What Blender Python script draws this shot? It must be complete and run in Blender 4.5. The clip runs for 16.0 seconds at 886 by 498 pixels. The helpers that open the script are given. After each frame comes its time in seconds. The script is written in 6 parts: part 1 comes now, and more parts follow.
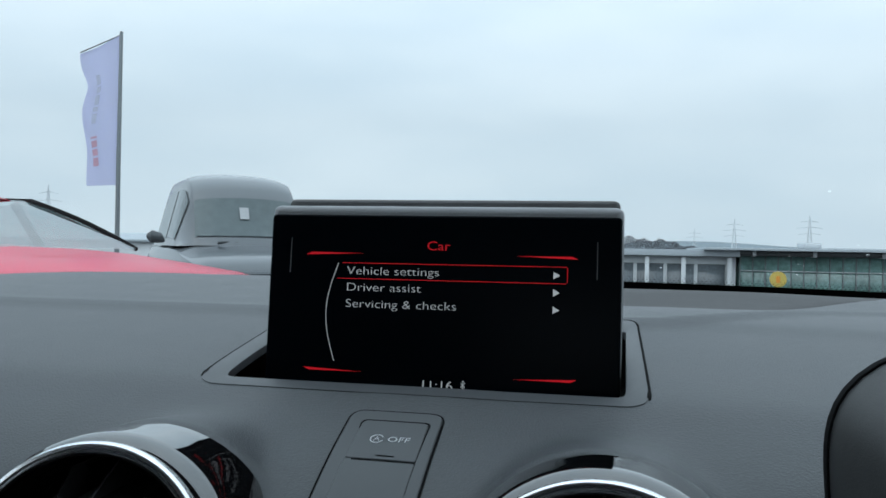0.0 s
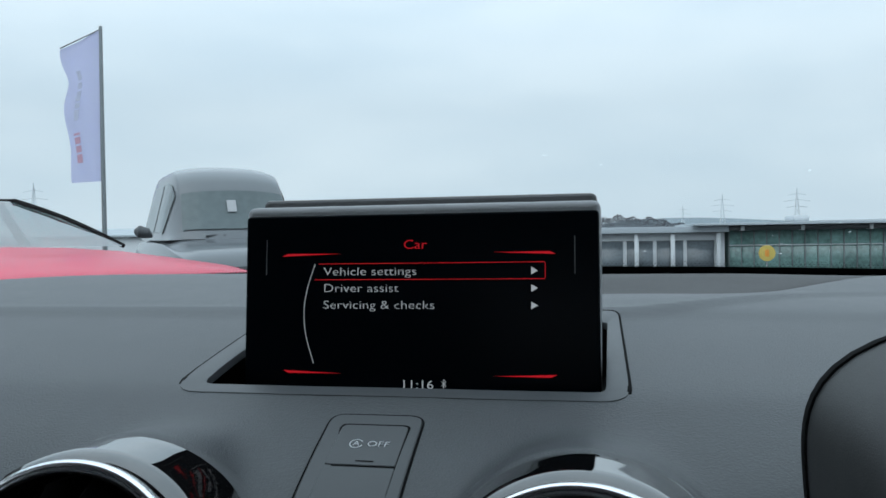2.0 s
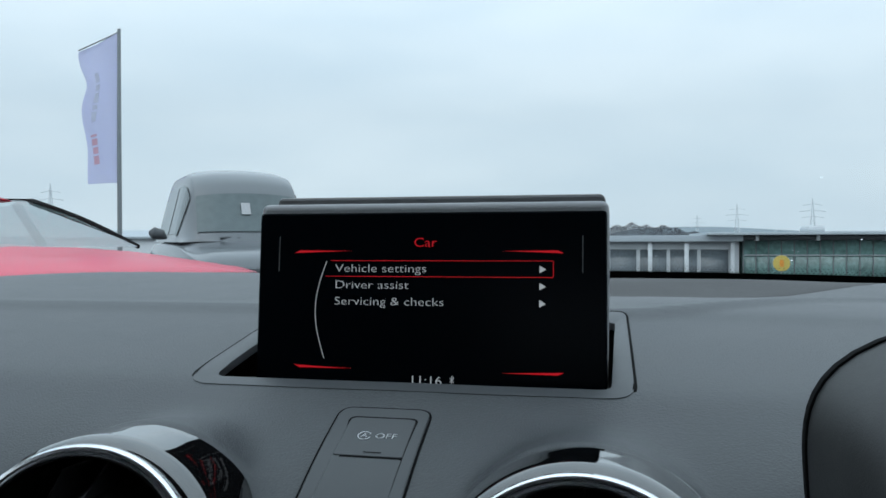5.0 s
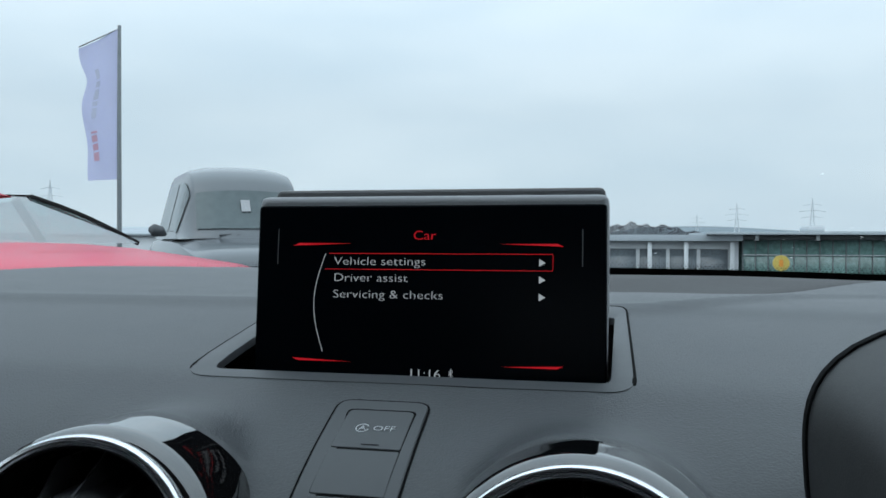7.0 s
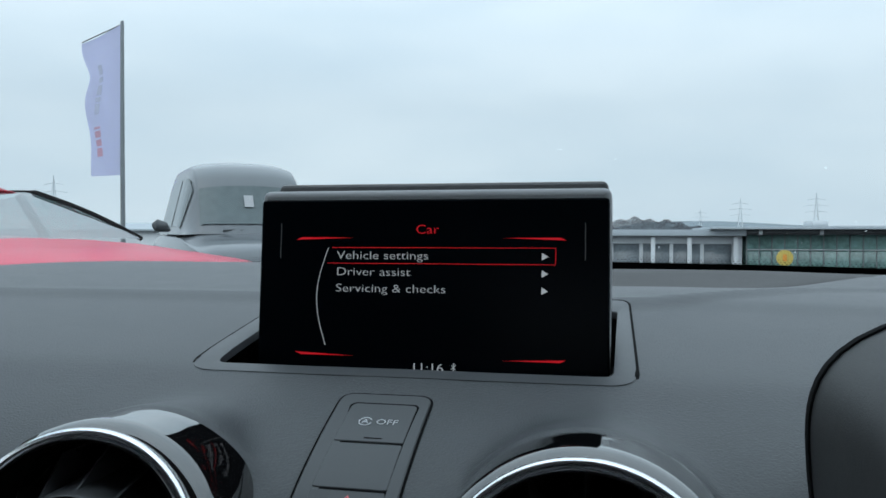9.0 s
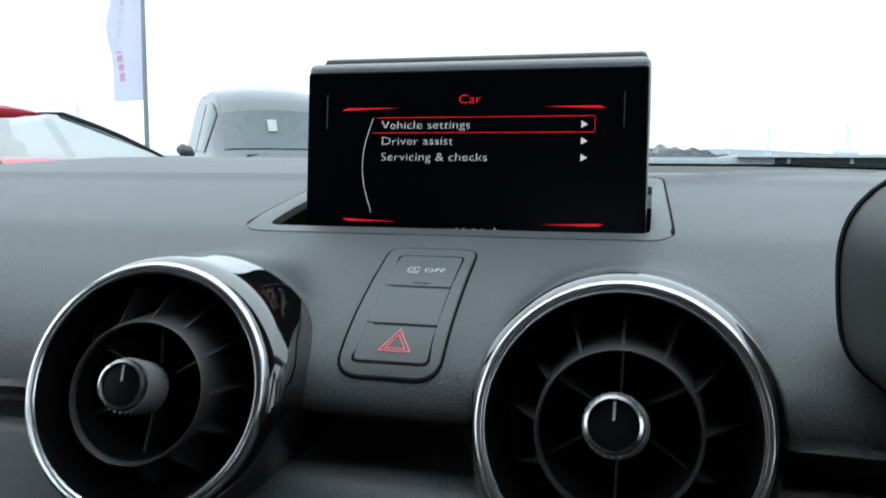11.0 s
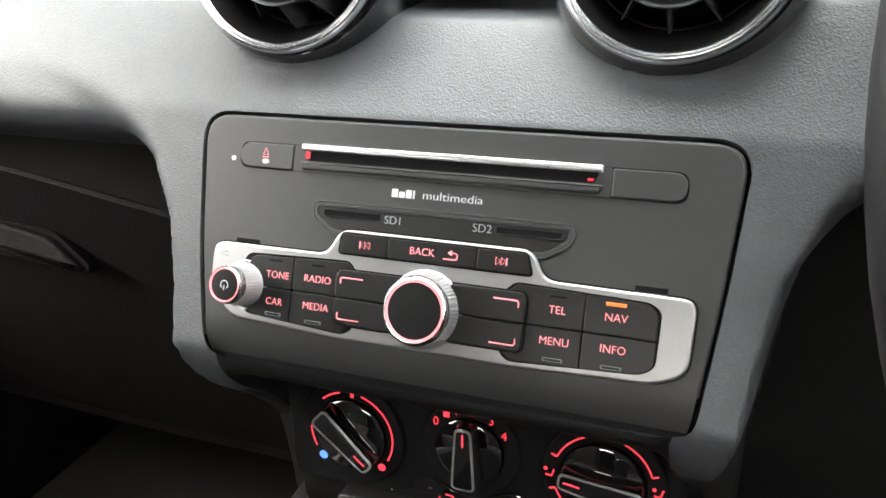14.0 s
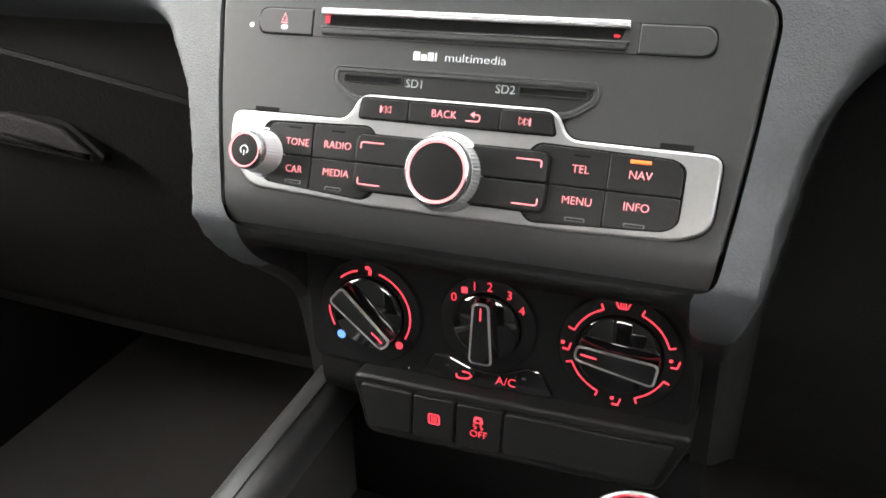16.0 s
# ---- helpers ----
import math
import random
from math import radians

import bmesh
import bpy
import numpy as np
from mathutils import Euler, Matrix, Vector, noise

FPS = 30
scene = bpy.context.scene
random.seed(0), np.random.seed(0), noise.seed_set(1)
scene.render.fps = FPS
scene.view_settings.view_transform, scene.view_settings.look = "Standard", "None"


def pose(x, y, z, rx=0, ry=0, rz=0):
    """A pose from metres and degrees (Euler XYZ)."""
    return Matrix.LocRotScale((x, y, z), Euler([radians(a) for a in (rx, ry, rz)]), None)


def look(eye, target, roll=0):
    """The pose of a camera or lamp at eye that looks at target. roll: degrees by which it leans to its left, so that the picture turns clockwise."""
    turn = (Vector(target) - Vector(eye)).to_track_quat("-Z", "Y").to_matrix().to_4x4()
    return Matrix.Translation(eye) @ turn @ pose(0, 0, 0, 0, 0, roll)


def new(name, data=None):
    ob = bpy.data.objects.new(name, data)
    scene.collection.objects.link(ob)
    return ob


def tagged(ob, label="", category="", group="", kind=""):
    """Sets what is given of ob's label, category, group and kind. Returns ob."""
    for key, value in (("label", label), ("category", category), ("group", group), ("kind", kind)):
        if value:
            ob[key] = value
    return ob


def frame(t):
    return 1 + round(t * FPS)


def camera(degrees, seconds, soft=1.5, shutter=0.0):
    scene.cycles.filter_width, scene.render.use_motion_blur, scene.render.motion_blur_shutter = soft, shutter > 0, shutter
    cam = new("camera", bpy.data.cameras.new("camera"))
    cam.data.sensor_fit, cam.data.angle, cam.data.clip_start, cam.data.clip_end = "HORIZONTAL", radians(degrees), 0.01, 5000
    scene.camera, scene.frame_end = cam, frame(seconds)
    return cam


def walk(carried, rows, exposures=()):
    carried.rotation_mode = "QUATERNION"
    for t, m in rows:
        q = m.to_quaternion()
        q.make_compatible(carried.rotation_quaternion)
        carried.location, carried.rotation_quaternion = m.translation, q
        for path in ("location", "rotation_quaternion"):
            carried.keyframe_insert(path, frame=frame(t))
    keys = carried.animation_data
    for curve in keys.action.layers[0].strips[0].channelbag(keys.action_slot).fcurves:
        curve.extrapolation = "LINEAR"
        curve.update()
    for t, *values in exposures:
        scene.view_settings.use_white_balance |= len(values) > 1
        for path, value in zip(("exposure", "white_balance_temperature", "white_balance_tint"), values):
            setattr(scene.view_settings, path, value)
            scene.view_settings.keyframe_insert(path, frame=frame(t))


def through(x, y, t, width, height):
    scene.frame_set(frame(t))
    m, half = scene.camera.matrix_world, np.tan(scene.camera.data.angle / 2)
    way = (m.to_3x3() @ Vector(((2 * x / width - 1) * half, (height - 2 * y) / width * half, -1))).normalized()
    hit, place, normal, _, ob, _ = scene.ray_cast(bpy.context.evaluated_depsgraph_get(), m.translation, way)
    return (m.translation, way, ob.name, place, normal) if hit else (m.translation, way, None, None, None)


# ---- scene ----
cam = camera(56.42, 16.0, soft=1.6, shutter=0.2)

# seconds, eye, target, lean
PATH = [
    (0, (0.08500, -0.19553, 1.03371), (-0.3429, 1.7582, 1.0340), 1.06),
    (0.5, (0.08629, -0.19639, 1.03463), (-0.3438, 1.7568, 1.0341), 0.82),
    (1, (0.08838, -0.19493, 1.03696), (-0.3411, 1.7584, 1.0298), -0.01),
    (1.5, (0.09039, -0.19056, 1.03956), (-0.3206, 1.7666, 1.0139), -0.82),
    (2, (0.09041, -0.19091, 1.03968), (-0.3138, 1.7675, 1.0035), -0.91),
    (2.5, (0.09041, -0.19058, 1.03842), (-0.3082, 1.7689, 1.0012), -0.73),
    (3, (0.08926, -0.19145, 1.03605), (-0.3098, 1.7680, 1.0014), -0.18),
    (3.5, (0.08930, -0.19326, 1.03533), (-0.3233, 1.7635, 1.0058), 0.02),
    (4, (0.09179, -0.19708, 1.03632), (-0.3428, 1.7550, 1.0146), -0.14),
    (6.5, (0.09319, -0.19466, 1.03518), (-0.3381, 1.7581, 1.0112), -0.05),
    (7, (0.09269, -0.19472, 1.03376), (-0.3408, 1.7576, 1.0076), 0.14),
    (7.5, (0.09283, -0.19466, 1.03391), (-0.3449, 1.7566, 1.0034), 0.14),
    (8, (0.09295, -0.19430, 1.03380), (-0.3456, 1.7567, 1.0004), 0.12),
    (10.5, (0.09246, -0.20071, 1.02614), (-0.3614, 1.7453, 0.9416), -0.19),
    (11, (0.08784, -0.21315, 1.00526), (-0.4029, 1.7141, 0.7929), 0.25),
    (11.5, (0.08198, -0.23181, 0.98846), (-0.4551, 1.6639, 0.6451), 0.97),
    (12, (0.08562, -0.24439, 0.96619), (-0.4637, 1.6088, 0.4524), 0.69),
    (12.5, (0.09848, -0.26034, 0.95815), (-0.4876, 1.5281, 0.2814), -0.59),
    (13, (0.10407, -0.27207, 0.95509), (-0.5172, 1.4759, 0.2076), -1.20),
    (13.5, (0.11131, -0.28518, 0.95401), (-0.5502, 1.4335, 0.1739), -1.99),
    (14, (0.11531, -0.28769, 0.94832), (-0.5770, 1.4039, 0.1364), -2.90),
    (14.5, (0.11531, -0.28785, 0.94810), (-0.5814, 1.3982, 0.1285), -3.00),
    (15, (0.11772, -0.29169, 0.94767), (-0.5834, 1.3856, 0.1140), -3.13),
    (15.5, (0.11894, -0.29685, 0.93522), (-0.5805, 1.3526, 0.0464), -3.31),
    (16, (0.11286, -0.30190, 0.91955), (-0.5755, 1.3284, -0.0122), -2.69),
]
EXPOSURES = [(0, -0.08, 6300, 10), (10.2, -0.08, 6300, 10), (10.6, 0.15, 6400, 10), (11.1, 0.95, 6650, 11), (11.5, 1.5, 6750, 12), (11.8, 2.0, 7000, 15), (12.0, 2.85, 7500, 16), (12.3, 3.56, 7800, 18), (13.0, 3.9, 7900, 18), (13.7, 3.88, 7900, 18), (14.5, 3.68, 7900, 18), (15.5, 3.66, 7900, 18), (16, 4.1, 7900, 18)]
walk(cam, [(t, look(eye, aim, lean)) for t, eye, aim, lean in PATH], EXPOSURES)

# ---- world, sun ----
world = bpy.data.worlds.new("overcast_sky")
scene.world = world
world.use_nodes = True
wn, wl = world.node_tree.nodes, world.node_tree.links
wn.clear()
w_out = wn.new("ShaderNodeOutputWorld")
w_bg = wn.new("ShaderNodeBackground")
w_sky = wn.new("ShaderNodeTexSky")
w_sky.sky_type, w_sky.sun_disc = "NISHITA", False
w_sky.sun_elevation, w_sky.sun_rotation = radians(43), radians(197)
w_sky.air_density, w_sky.dust_density, w_sky.ozone_density = 1.0, 3.0, 1.0
w_co = wn.new("ShaderNodeTexCoord")
w_map = wn.new("ShaderNodeMapping")
w_map.inputs["Scale"].default_value = (1.0, 1.0, 3.6)
w_no = wn.new("ShaderNodeTexNoise")
w_no.inputs["Scale"].default_value, w_no.inputs["Detail"].default_value, w_no.inputs["Roughness"].default_value = 2.3, 5.0, 0.5
w_ramp = wn.new("ShaderNodeValToRGB")
w_ramp.color_ramp.elements[0].position, w_ramp.color_ramp.elements[0].color = 0.36, (6.1, 7.35, 8.1, 1)
w_ramp.color_ramp.elements[1].position, w_ramp.color_ramp.elements[1].color = 0.64, (7.35, 8.45, 9.0, 1)
w_mix = wn.new("ShaderNodeMixRGB")
w_mix.inputs["Fac"].default_value = 0.92
wl.new(w_co.outputs["Generated"], w_map.inputs["Vector"])
wl.new(w_map.outputs["Vector"], w_no.inputs["Vector"])
wl.new(w_no.outputs["Fac"], w_ramp.inputs["Fac"])
wl.new(w_sky.outputs["Color"], w_mix.inputs["Color1"])
wl.new(w_ramp.outputs["Color"], w_mix.inputs["Color2"])
w_sep = wn.new("ShaderNodeSeparateXYZ")
w_lift = wn.new("ShaderNodeMapRange")
w_lift.inputs["From Min"].default_value, w_lift.inputs["From Max"].default_value = 0.15, 1.0
w_lift.inputs["To Min"].default_value, w_lift.inputs["To Max"].default_value = 1.0, 2.4
w_mul = wn.new("ShaderNodeVectorMath")
w_mul.operation = "SCALE"
wl.new(w_co.outputs["Generated"], w_sep.inputs[0])
wl.new(w_sep.outputs["Z"], w_lift.inputs["Value"])
wl.new(w_mix.outputs["Color"], w_mul.inputs[0])
wl.new(w_lift.outputs["Result"], w_mul.inputs["Scale"])
wl.new(w_mul.outputs[0], w_bg.inputs["Color"])
w_bg.inputs["Strength"].default_value = 0.112
wl.new(w_bg.outputs["Background"], w_out.inputs["Surface"])

sun_data = bpy.data.lights.new("sun", "SUN")
sun_data.energy, sun_data.angle, sun_data.color = 0.5, radians(60), (1.0, 0.96, 0.91)
sun = new("sun", sun_data)
sun.matrix_world = look((-1.6, -5.2, 6.0), (0, 0, 0.9))


# ---- materials ----
def material(name, color, rough=0.5, metal=0.0, var=0.12, scale=30.0, bump=0.0, bump_scale=600.0, emit=None, strength=0.0,
             coat=0.0, spec=0.5, rough_var=0.1, cells=False, tint=None):
    """Principled surface with a broad and a fine variation of colour and gloss, and a fine relief."""
    m = bpy.data.materials.new(name)
    m.use_nodes = True
    n, l = m.node_tree.nodes, m.node_tree.links
    p = n["Principled BSDF"]
    p.inputs["Metallic"].default_value = metal
    p.inputs["Specular IOR Level"].default_value = spec
    p.inputs["Coat Weight"].default_value = coat
    p.inputs["Coat Roughness"].default_value = 0.04
    co = n.new("ShaderNodeTexCoord")
    geo = n.new("ShaderNodeNewGeometry")
    big = n.new("ShaderNodeTexNoise")
    big.inputs["Scale"].default_value, big.inputs["Detail"].default_value = scale, 4.0
    l.new(geo.outputs["Position"], big.inputs["Vector"])
    fine = n.new("ShaderNodeTexNoise")
    fine.inputs["Scale"].default_value, fine.inputs["Detail"].default_value = scale * 14, 3.0
    l.new(geo.outputs["Position"], fine.inputs["Vector"])
    add = n.new("ShaderNodeMath")
    add.operation, add.inputs[1].default_value = "MULTIPLY_ADD", 0.6
    l.new(big.outputs["Fac"], add.inputs[0])
    half = n.new("ShaderNodeMath")
    half.operation, half.inputs[1].default_value = "MULTIPLY", 0.4
    l.new(fine.outputs["Fac"], half.inputs[0])
    l.new(half.outputs[0], add.inputs[2])
    ramp = n.new("ShaderNodeValToRGB")
    lo = tint or [c * (1 - var) for c in color]
    hi = [min(1, c * (1 + var)) for c in color]
    ramp.color_ramp.elements[0].position, ramp.color_ramp.elements[0].color = 0.3, (*lo, 1)
    ramp.color_ramp.elements[1].position, ramp.color_ramp.elements[1].color = 0.7, (*hi, 1)
    l.new(add.outputs[0], ramp.inputs["Fac"])
    l.new(ramp.outputs["Color"], p.inputs["Base Color"])
    rr = n.new("ShaderNodeMapRange")
    rr.inputs["From Min"].default_value, rr.inputs["From Max"].default_value = 0.3, 0.7
    rr.inputs["To Min"].default_value, rr.inputs["To Max"].default_value = rough * (1 - rough_var), min(1, rough * (1 + rough_var))
    l.new(add.outputs[0], rr.inputs["Value"])
    l.new(rr.outputs["Result"], p.inputs["Roughness"])
    if bump:
        if cells:
            tex = n.new("ShaderNodeTexVoronoi")
            tex.feature = "SMOOTH_F1"
            tex.inputs["Scale"].default_value = bump_scale
            warp = n.new("ShaderNodeTexNoise")
            warp.inputs["Scale"].default_value = bump_scale * 0.7
            mixv = n.new("ShaderNodeVectorMath")
            mixv.operation = "MULTIPLY_ADD"
            mixv.inputs[1].default_value = (1.6 / bump_scale,) * 3
            l.new(warp.outputs["Color"], mixv.inputs[0])
            l.new(geo.outputs["Position"], mixv.inputs[2])
            l.new(geo.outputs["Position"], warp.inputs["Vector"])
            l.new(mixv.outputs[0], tex.inputs["Vector"])
            source = tex.outputs["Distance"]
        else:
            tex = n.new("ShaderNodeTexNoise")
            tex.inputs["Scale"].default_value, tex.inputs["Detail"].default_value = bump_scale, 3.0
            l.new(geo.outputs["Position"], tex.inputs["Vector"])
            source = tex.outputs["Fac"]
        b = n.new("ShaderNodeBump")
        b.inputs["Strength"].default_value, b.inputs["Distance"].default_value = bump, 0.6 / bump_scale
        l.new(source, b.inputs["Height"])
        l.new(b.outputs["Normal"], p.inputs["Normal"])
    if emit:
        p.inputs["Emission Color"].default_value = (*emit, 1)
        p.inputs["Emission Strength"].default_value = strength
    return m


def thin_film(name, color):
    """A thin film that lets light through scattered."""
    m = bpy.data.materials.new(name)
    m.use_nodes = True
    n, l = m.node_tree.nodes, m.node_tree.links
    n.clear()
    out, mix, tr, tl = (n.new("ShaderNode" + k) for k in ("OutputMaterial", "MixShader", "BsdfTransparent", "BsdfTranslucent"))
    tl.inputs["Color"].default_value = (*color, 1)
    mix.inputs[0].default_value = 0.6
    l.new(tr.outputs[0], mix.inputs[1])
    l.new(tl.outputs[0], mix.inputs[2])
    l.new(mix.outputs[0], out.inputs["Surface"])
    return m


M_DROPS = thin_film("dried_water_spots", (0.9, 0.93, 0.95))


def glass(name, tint, gloss=0.04):
    """Thin clear sheet: what is behind it shows through, with a little mirror gloss on top."""
    m = bpy.data.materials.new(name)
    m.use_nodes = True
    n, l = m.node_tree.nodes, m.node_tree.links
    n.clear()
    out, mix, tr, gl = (n.new("ShaderNode" + k) for k in ("OutputMaterial", "MixShader", "BsdfTransparent", "BsdfGlossy"))
    fr = n.new("ShaderNodeLayerWeight")
    fr.inputs["Blend"].default_value = 0.5
    po = n.new("ShaderNodeMath")
    po.operation, po.inputs[1].default_value = "POWER", 5.0
    sc = n.new("ShaderNodeMath")
    sc.operation, sc.inputs[1].default_value, sc.inputs[2].default_value = "MULTIPLY_ADD", 0.8, gloss
    l.new(fr.outputs["Facing"], po.inputs[0])
    l.new(po.outputs[0], sc.inputs[0])
    tr.inputs["Color"].default_value = (*tint, 1)
    gl.inputs["Roughness"].default_value = 0.02
    l.new(sc.outputs[0], mix.inputs[0])
    l.new(tr.outputs[0], mix.inputs[1])
    l.new(gl.outputs[0], mix.inputs[2])
    l.new(mix.outputs[0], out.inputs["Surface"])
    return m


M_DASH = material("grained_dash", (0.0560, 0.0600, 0.0655), 0.48, var=0.22, scale=42, bump=0.5, bump_scale=1350, cells=True, spec=0.58)
M_TRIM = material("satin_grey_trim", (0.064, 0.068, 0.073), 0.42, var=0.05, scale=20, bump=0.12, bump_scale=1800)
M_COWL = material("matt_cowl", (0.036, 0.034, 0.035), 0.7, var=0.1, scale=12, bump=0.3, bump_scale=700)
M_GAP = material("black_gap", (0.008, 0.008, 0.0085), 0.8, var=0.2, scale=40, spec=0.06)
M_PIANO = material("piano_black", (0.006, 0.006, 0.0065), 0.05, var=0.2, scale=25, coat=1.0, spec=1.0, rough_var=0.2)
M_CHROME = material("satin_chrome", (0.80, 0.81, 0.83), 0.24, metal=1.0, var=0.03, scale=60, rough_var=0.08)
M_KNURL = material("knurled_metal", (0.44, 0.44, 0.45), 0.40, metal=0.6, var=0.1, scale=200)
M_BLACK = material("black_plastic", (0.0075, 0.0075, 0.008), 0.45, spec=0.16, var=0.15, scale=30, bump=0.15, bump_scale=1500)
M_FINS = material("vent_plastic", (0.040, 0.041, 0.044), 0.42, var=0.15, scale=60)
M_UNIT = material("unit_plastic", (0.034, 0.035, 0.0355), 0.42, spec=0.4, var=0.06, scale=14, bump=0.1, bump_scale=2200)
M_BUTTON = material("button_plastic", (0.009, 0.009, 0.0095), 0.34, spec=0.35, var=0.12, scale=50, bump=0.08, bump_scale=2000)
M_SILVER = material("silver_paint", (0.34, 0.34, 0.34), 0.36, metal=0.75, var=0.04, scale=40, bump=0.06, bump_scale=3000)
M_SILVER_DARK = material("grey_plastic", (0.11, 0.112, 0.115), 0.4, var=0.06, scale=40)
M_WHITE = material("white_print", (0.62, 0.63, 0.64), 0.5, var=0.04, scale=200)
M_GREY_PRINT = material("grey_print", (0.36, 0.37, 0.38), 0.5, var=0.04, scale=200)
M_PINK = material("backlit_legend", (0.5, 0.16, 0.19), 0.5, var=0.05, scale=200, emit=(1.0, 0.30, 0.34), strength=0.10)
M_RED = material("backlit_red", (0.4, 0.03, 0.05), 0.5, var=0.05, scale=200, emit=(1.0, 0.06, 0.10), strength=0.095)
M_RED_DIM = material("dim_red", (0.3, 0.02, 0.03), 0.4, var=0.1, scale=200, emit=(1.0, 0.05, 0.09), strength=0.06)
M_BLUE = material("backlit_blue", (0.02, 0.1, 0.5), 0.5, var=0.05, scale=200, emit=(0.08, 0.27, 1.0), strength=0.12)
M_AMBER = material("amber_light", (0.6, 0.2, 0.05), 0.5, var=0.05, scale=200, emit=(1.0, 0.075, 0.008), strength=0.075)
M_HAZARD = material("hazard_red", (0.55, 0.12, 0.12), 0.5, var=0.05, scale=200, emit=(1.0, 0.2, 0.22), strength=0.2)
M_DISPLAY = material("display_glass", (0.0016, 0.003, 0.0048), 0.2, var=0.1, scale=20, spec=0.05)
M_UI_RED = material("display_red", (0.1, 0.0, 0.0), 0.4, var=0.02, scale=100, emit=(0.85, 0.015, 0.03), strength=0.42)
M_UI_WHITE = material("display_white", (0.1, 0.1, 0.1), 0.4, var=0.02, scale=100, emit=(0.60, 0.66, 0.70), strength=0.52)
# Two darker copies of the dash plastic, with shade put into the colour.
M_SHADED_LOWER = material("shaded_lower_skin", (0.009, 0.009, 0.0093), 0.55, var=0.1, scale=15, bump=0.3, bump_scale=900, cells=True, spec=0.12)
M_SHADED_SIDE = material("shaded_side_skin", (0.012, 0.012, 0.0125), 0.6, var=0.12, scale=15, bump=0.3, bump_scale=900, cells=True, spec=0.3)
M_CARPET = material("dark_carpet", (0.022, 0.021, 0.020), 0.95, var=0.3, scale=60, bump=0.6, bump_scale=900)
M_HEADLINER = material("light_headliner", (0.33, 0.325, 0.31), 0.9, var=0.06, scale=20, bump=0.3, bump_scale=900)
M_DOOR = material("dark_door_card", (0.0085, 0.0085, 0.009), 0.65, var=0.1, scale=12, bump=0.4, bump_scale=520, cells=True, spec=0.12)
M_PILLAR = material("grey_pillar", (0.2, 0.2, 0.2), 0.7, var=0.06, scale=20, bump=0.2, bump_scale=900)
M_SCREEN = glass("windscreen_glass", (0.93, 0.965, 0.975), 0.03)
M_SKYGLASS = glass("sky_reflecting_glass", (0.50, 0.57, 0.57), 0.26)
M_LAMP = material("headlamp_cover", (0.3, 0.32, 0.33), 0.1, var=0.1, scale=4, coat=0.6)
M_REDPAINT = material("red_car_paint", (0.56, 0.012, 0.058), 0.34, var=0.06, scale=3, coat=0.12, spec=0.3)
M_GREYPAINT = material("blue_grey_car_paint", (0.085, 0.095, 0.105), 0.35, metal=0.0, var=0.05, scale=3, coat=0.7)
M_TYRE = material("tyre_rubber", (0.02, 0.02, 0.02), 0.85, var=0.2, scale=20)
M_ALLOY = material("alloy", (0.5, 0.5, 0.51), 0.3, metal=1.0, var=0.08, scale=20)
M_ASPHALT = material("asphalt", (0.05, 0.05, 0.052), 0.85, var=0.3, scale=0.6, bump=0.5, bump_scale=60)


def sheer(name, color, through=0.45):
    """Thin woven cloth: part of the light behind it comes through."""
    m = bpy.data.materials.new(name)
    m.use_nodes = True
    n, l = m.node_tree.nodes, m.node_tree.links
    n.clear()
    out, mix, di, tl, no, ramp = (n.new("ShaderNode" + k) for k in ("OutputMaterial", "MixShader", "BsdfDiffuse", "BsdfTranslucent", "TexNoise", "ValToRGB"))
    no.inputs["Scale"].default_value, no.inputs["Detail"].default_value = 1.6, 6.0
    ramp.color_ramp.elements[0].position, ramp.color_ramp.elements[0].color = 0.3, (*[c * 0.93 for c in color], 1)
    ramp.color_ramp.elements[1].position, ramp.color_ramp.elements[1].color = 0.7, (*color, 1)
    mix.inputs[0].default_value = through
    l.new(no.outputs["Fac"], ramp.inputs["Fac"])
    l.new(ramp.outputs["Color"], di.inputs["Color"])
    l.new(ramp.outputs["Color"], tl.inputs["Color"])
    l.new(di.outputs[0], mix.inputs[1])
    l.new(tl.outputs[0], mix.inputs[2])
    l.new(mix.outputs[0], out.inputs["Surface"])
    return m


M_FLAG = sheer("flag_cloth", (0.80, 0.81, 0.96))
M_POLE = material("pole_metal", (0.22, 0.24, 0.25), 0.4, metal=0.6, var=0.1, scale=5)
M_CLAD = material("white_cladding", (0.5, 0.53, 0.55), 0.6, var=0.08, scale=0.7)
M_ROOFM = material("grey_roof", (0.34, 0.38, 0.41), 0.5, var=0.08, scale=0.4)
# Haze on the far buildings is put into this lighter frame grey.
M_HAZED_FRAME = material("hazed_frames", (0.16, 0.18, 0.19), 0.5, var=0.1, scale=2)
M_SHOP = material("showroom_glass", (0.15, 0.26, 0.245), 0.08, var=0.6, scale=0.25, spec=0.7)
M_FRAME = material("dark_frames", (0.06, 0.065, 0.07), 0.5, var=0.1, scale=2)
M_SIGN = material("yellow_sign", (0.55, 0.42, 0.10), 0.5, var=0.15, scale=2)
M_FOLIAGE = material("winter_trees", (0.115, 0.118, 0.13), 1.0, var=0.2, scale=0.2, spec=0.0)
# The hills' blue-grey has the haze mixed into it.
M_HAZED_HILL = material("far_hill", (0.17, 0.205, 0.225), 1.0, var=0.2, scale=0.02)
M_GREYMARK = material("faded_grey_print", (0.50, 0.52, 0.64), 0.85, var=0.1, scale=3)
M_FADED = material("faded_red_print", (0.66, 0.40, 0.50), 0.85, var=0.1, scale=3)
M_HOUSING = material("pale_satin_plastic", (0.24, 0.245, 0.255), 0.34, var=0.05, scale=40, bump=0.05, bump_scale=2500)
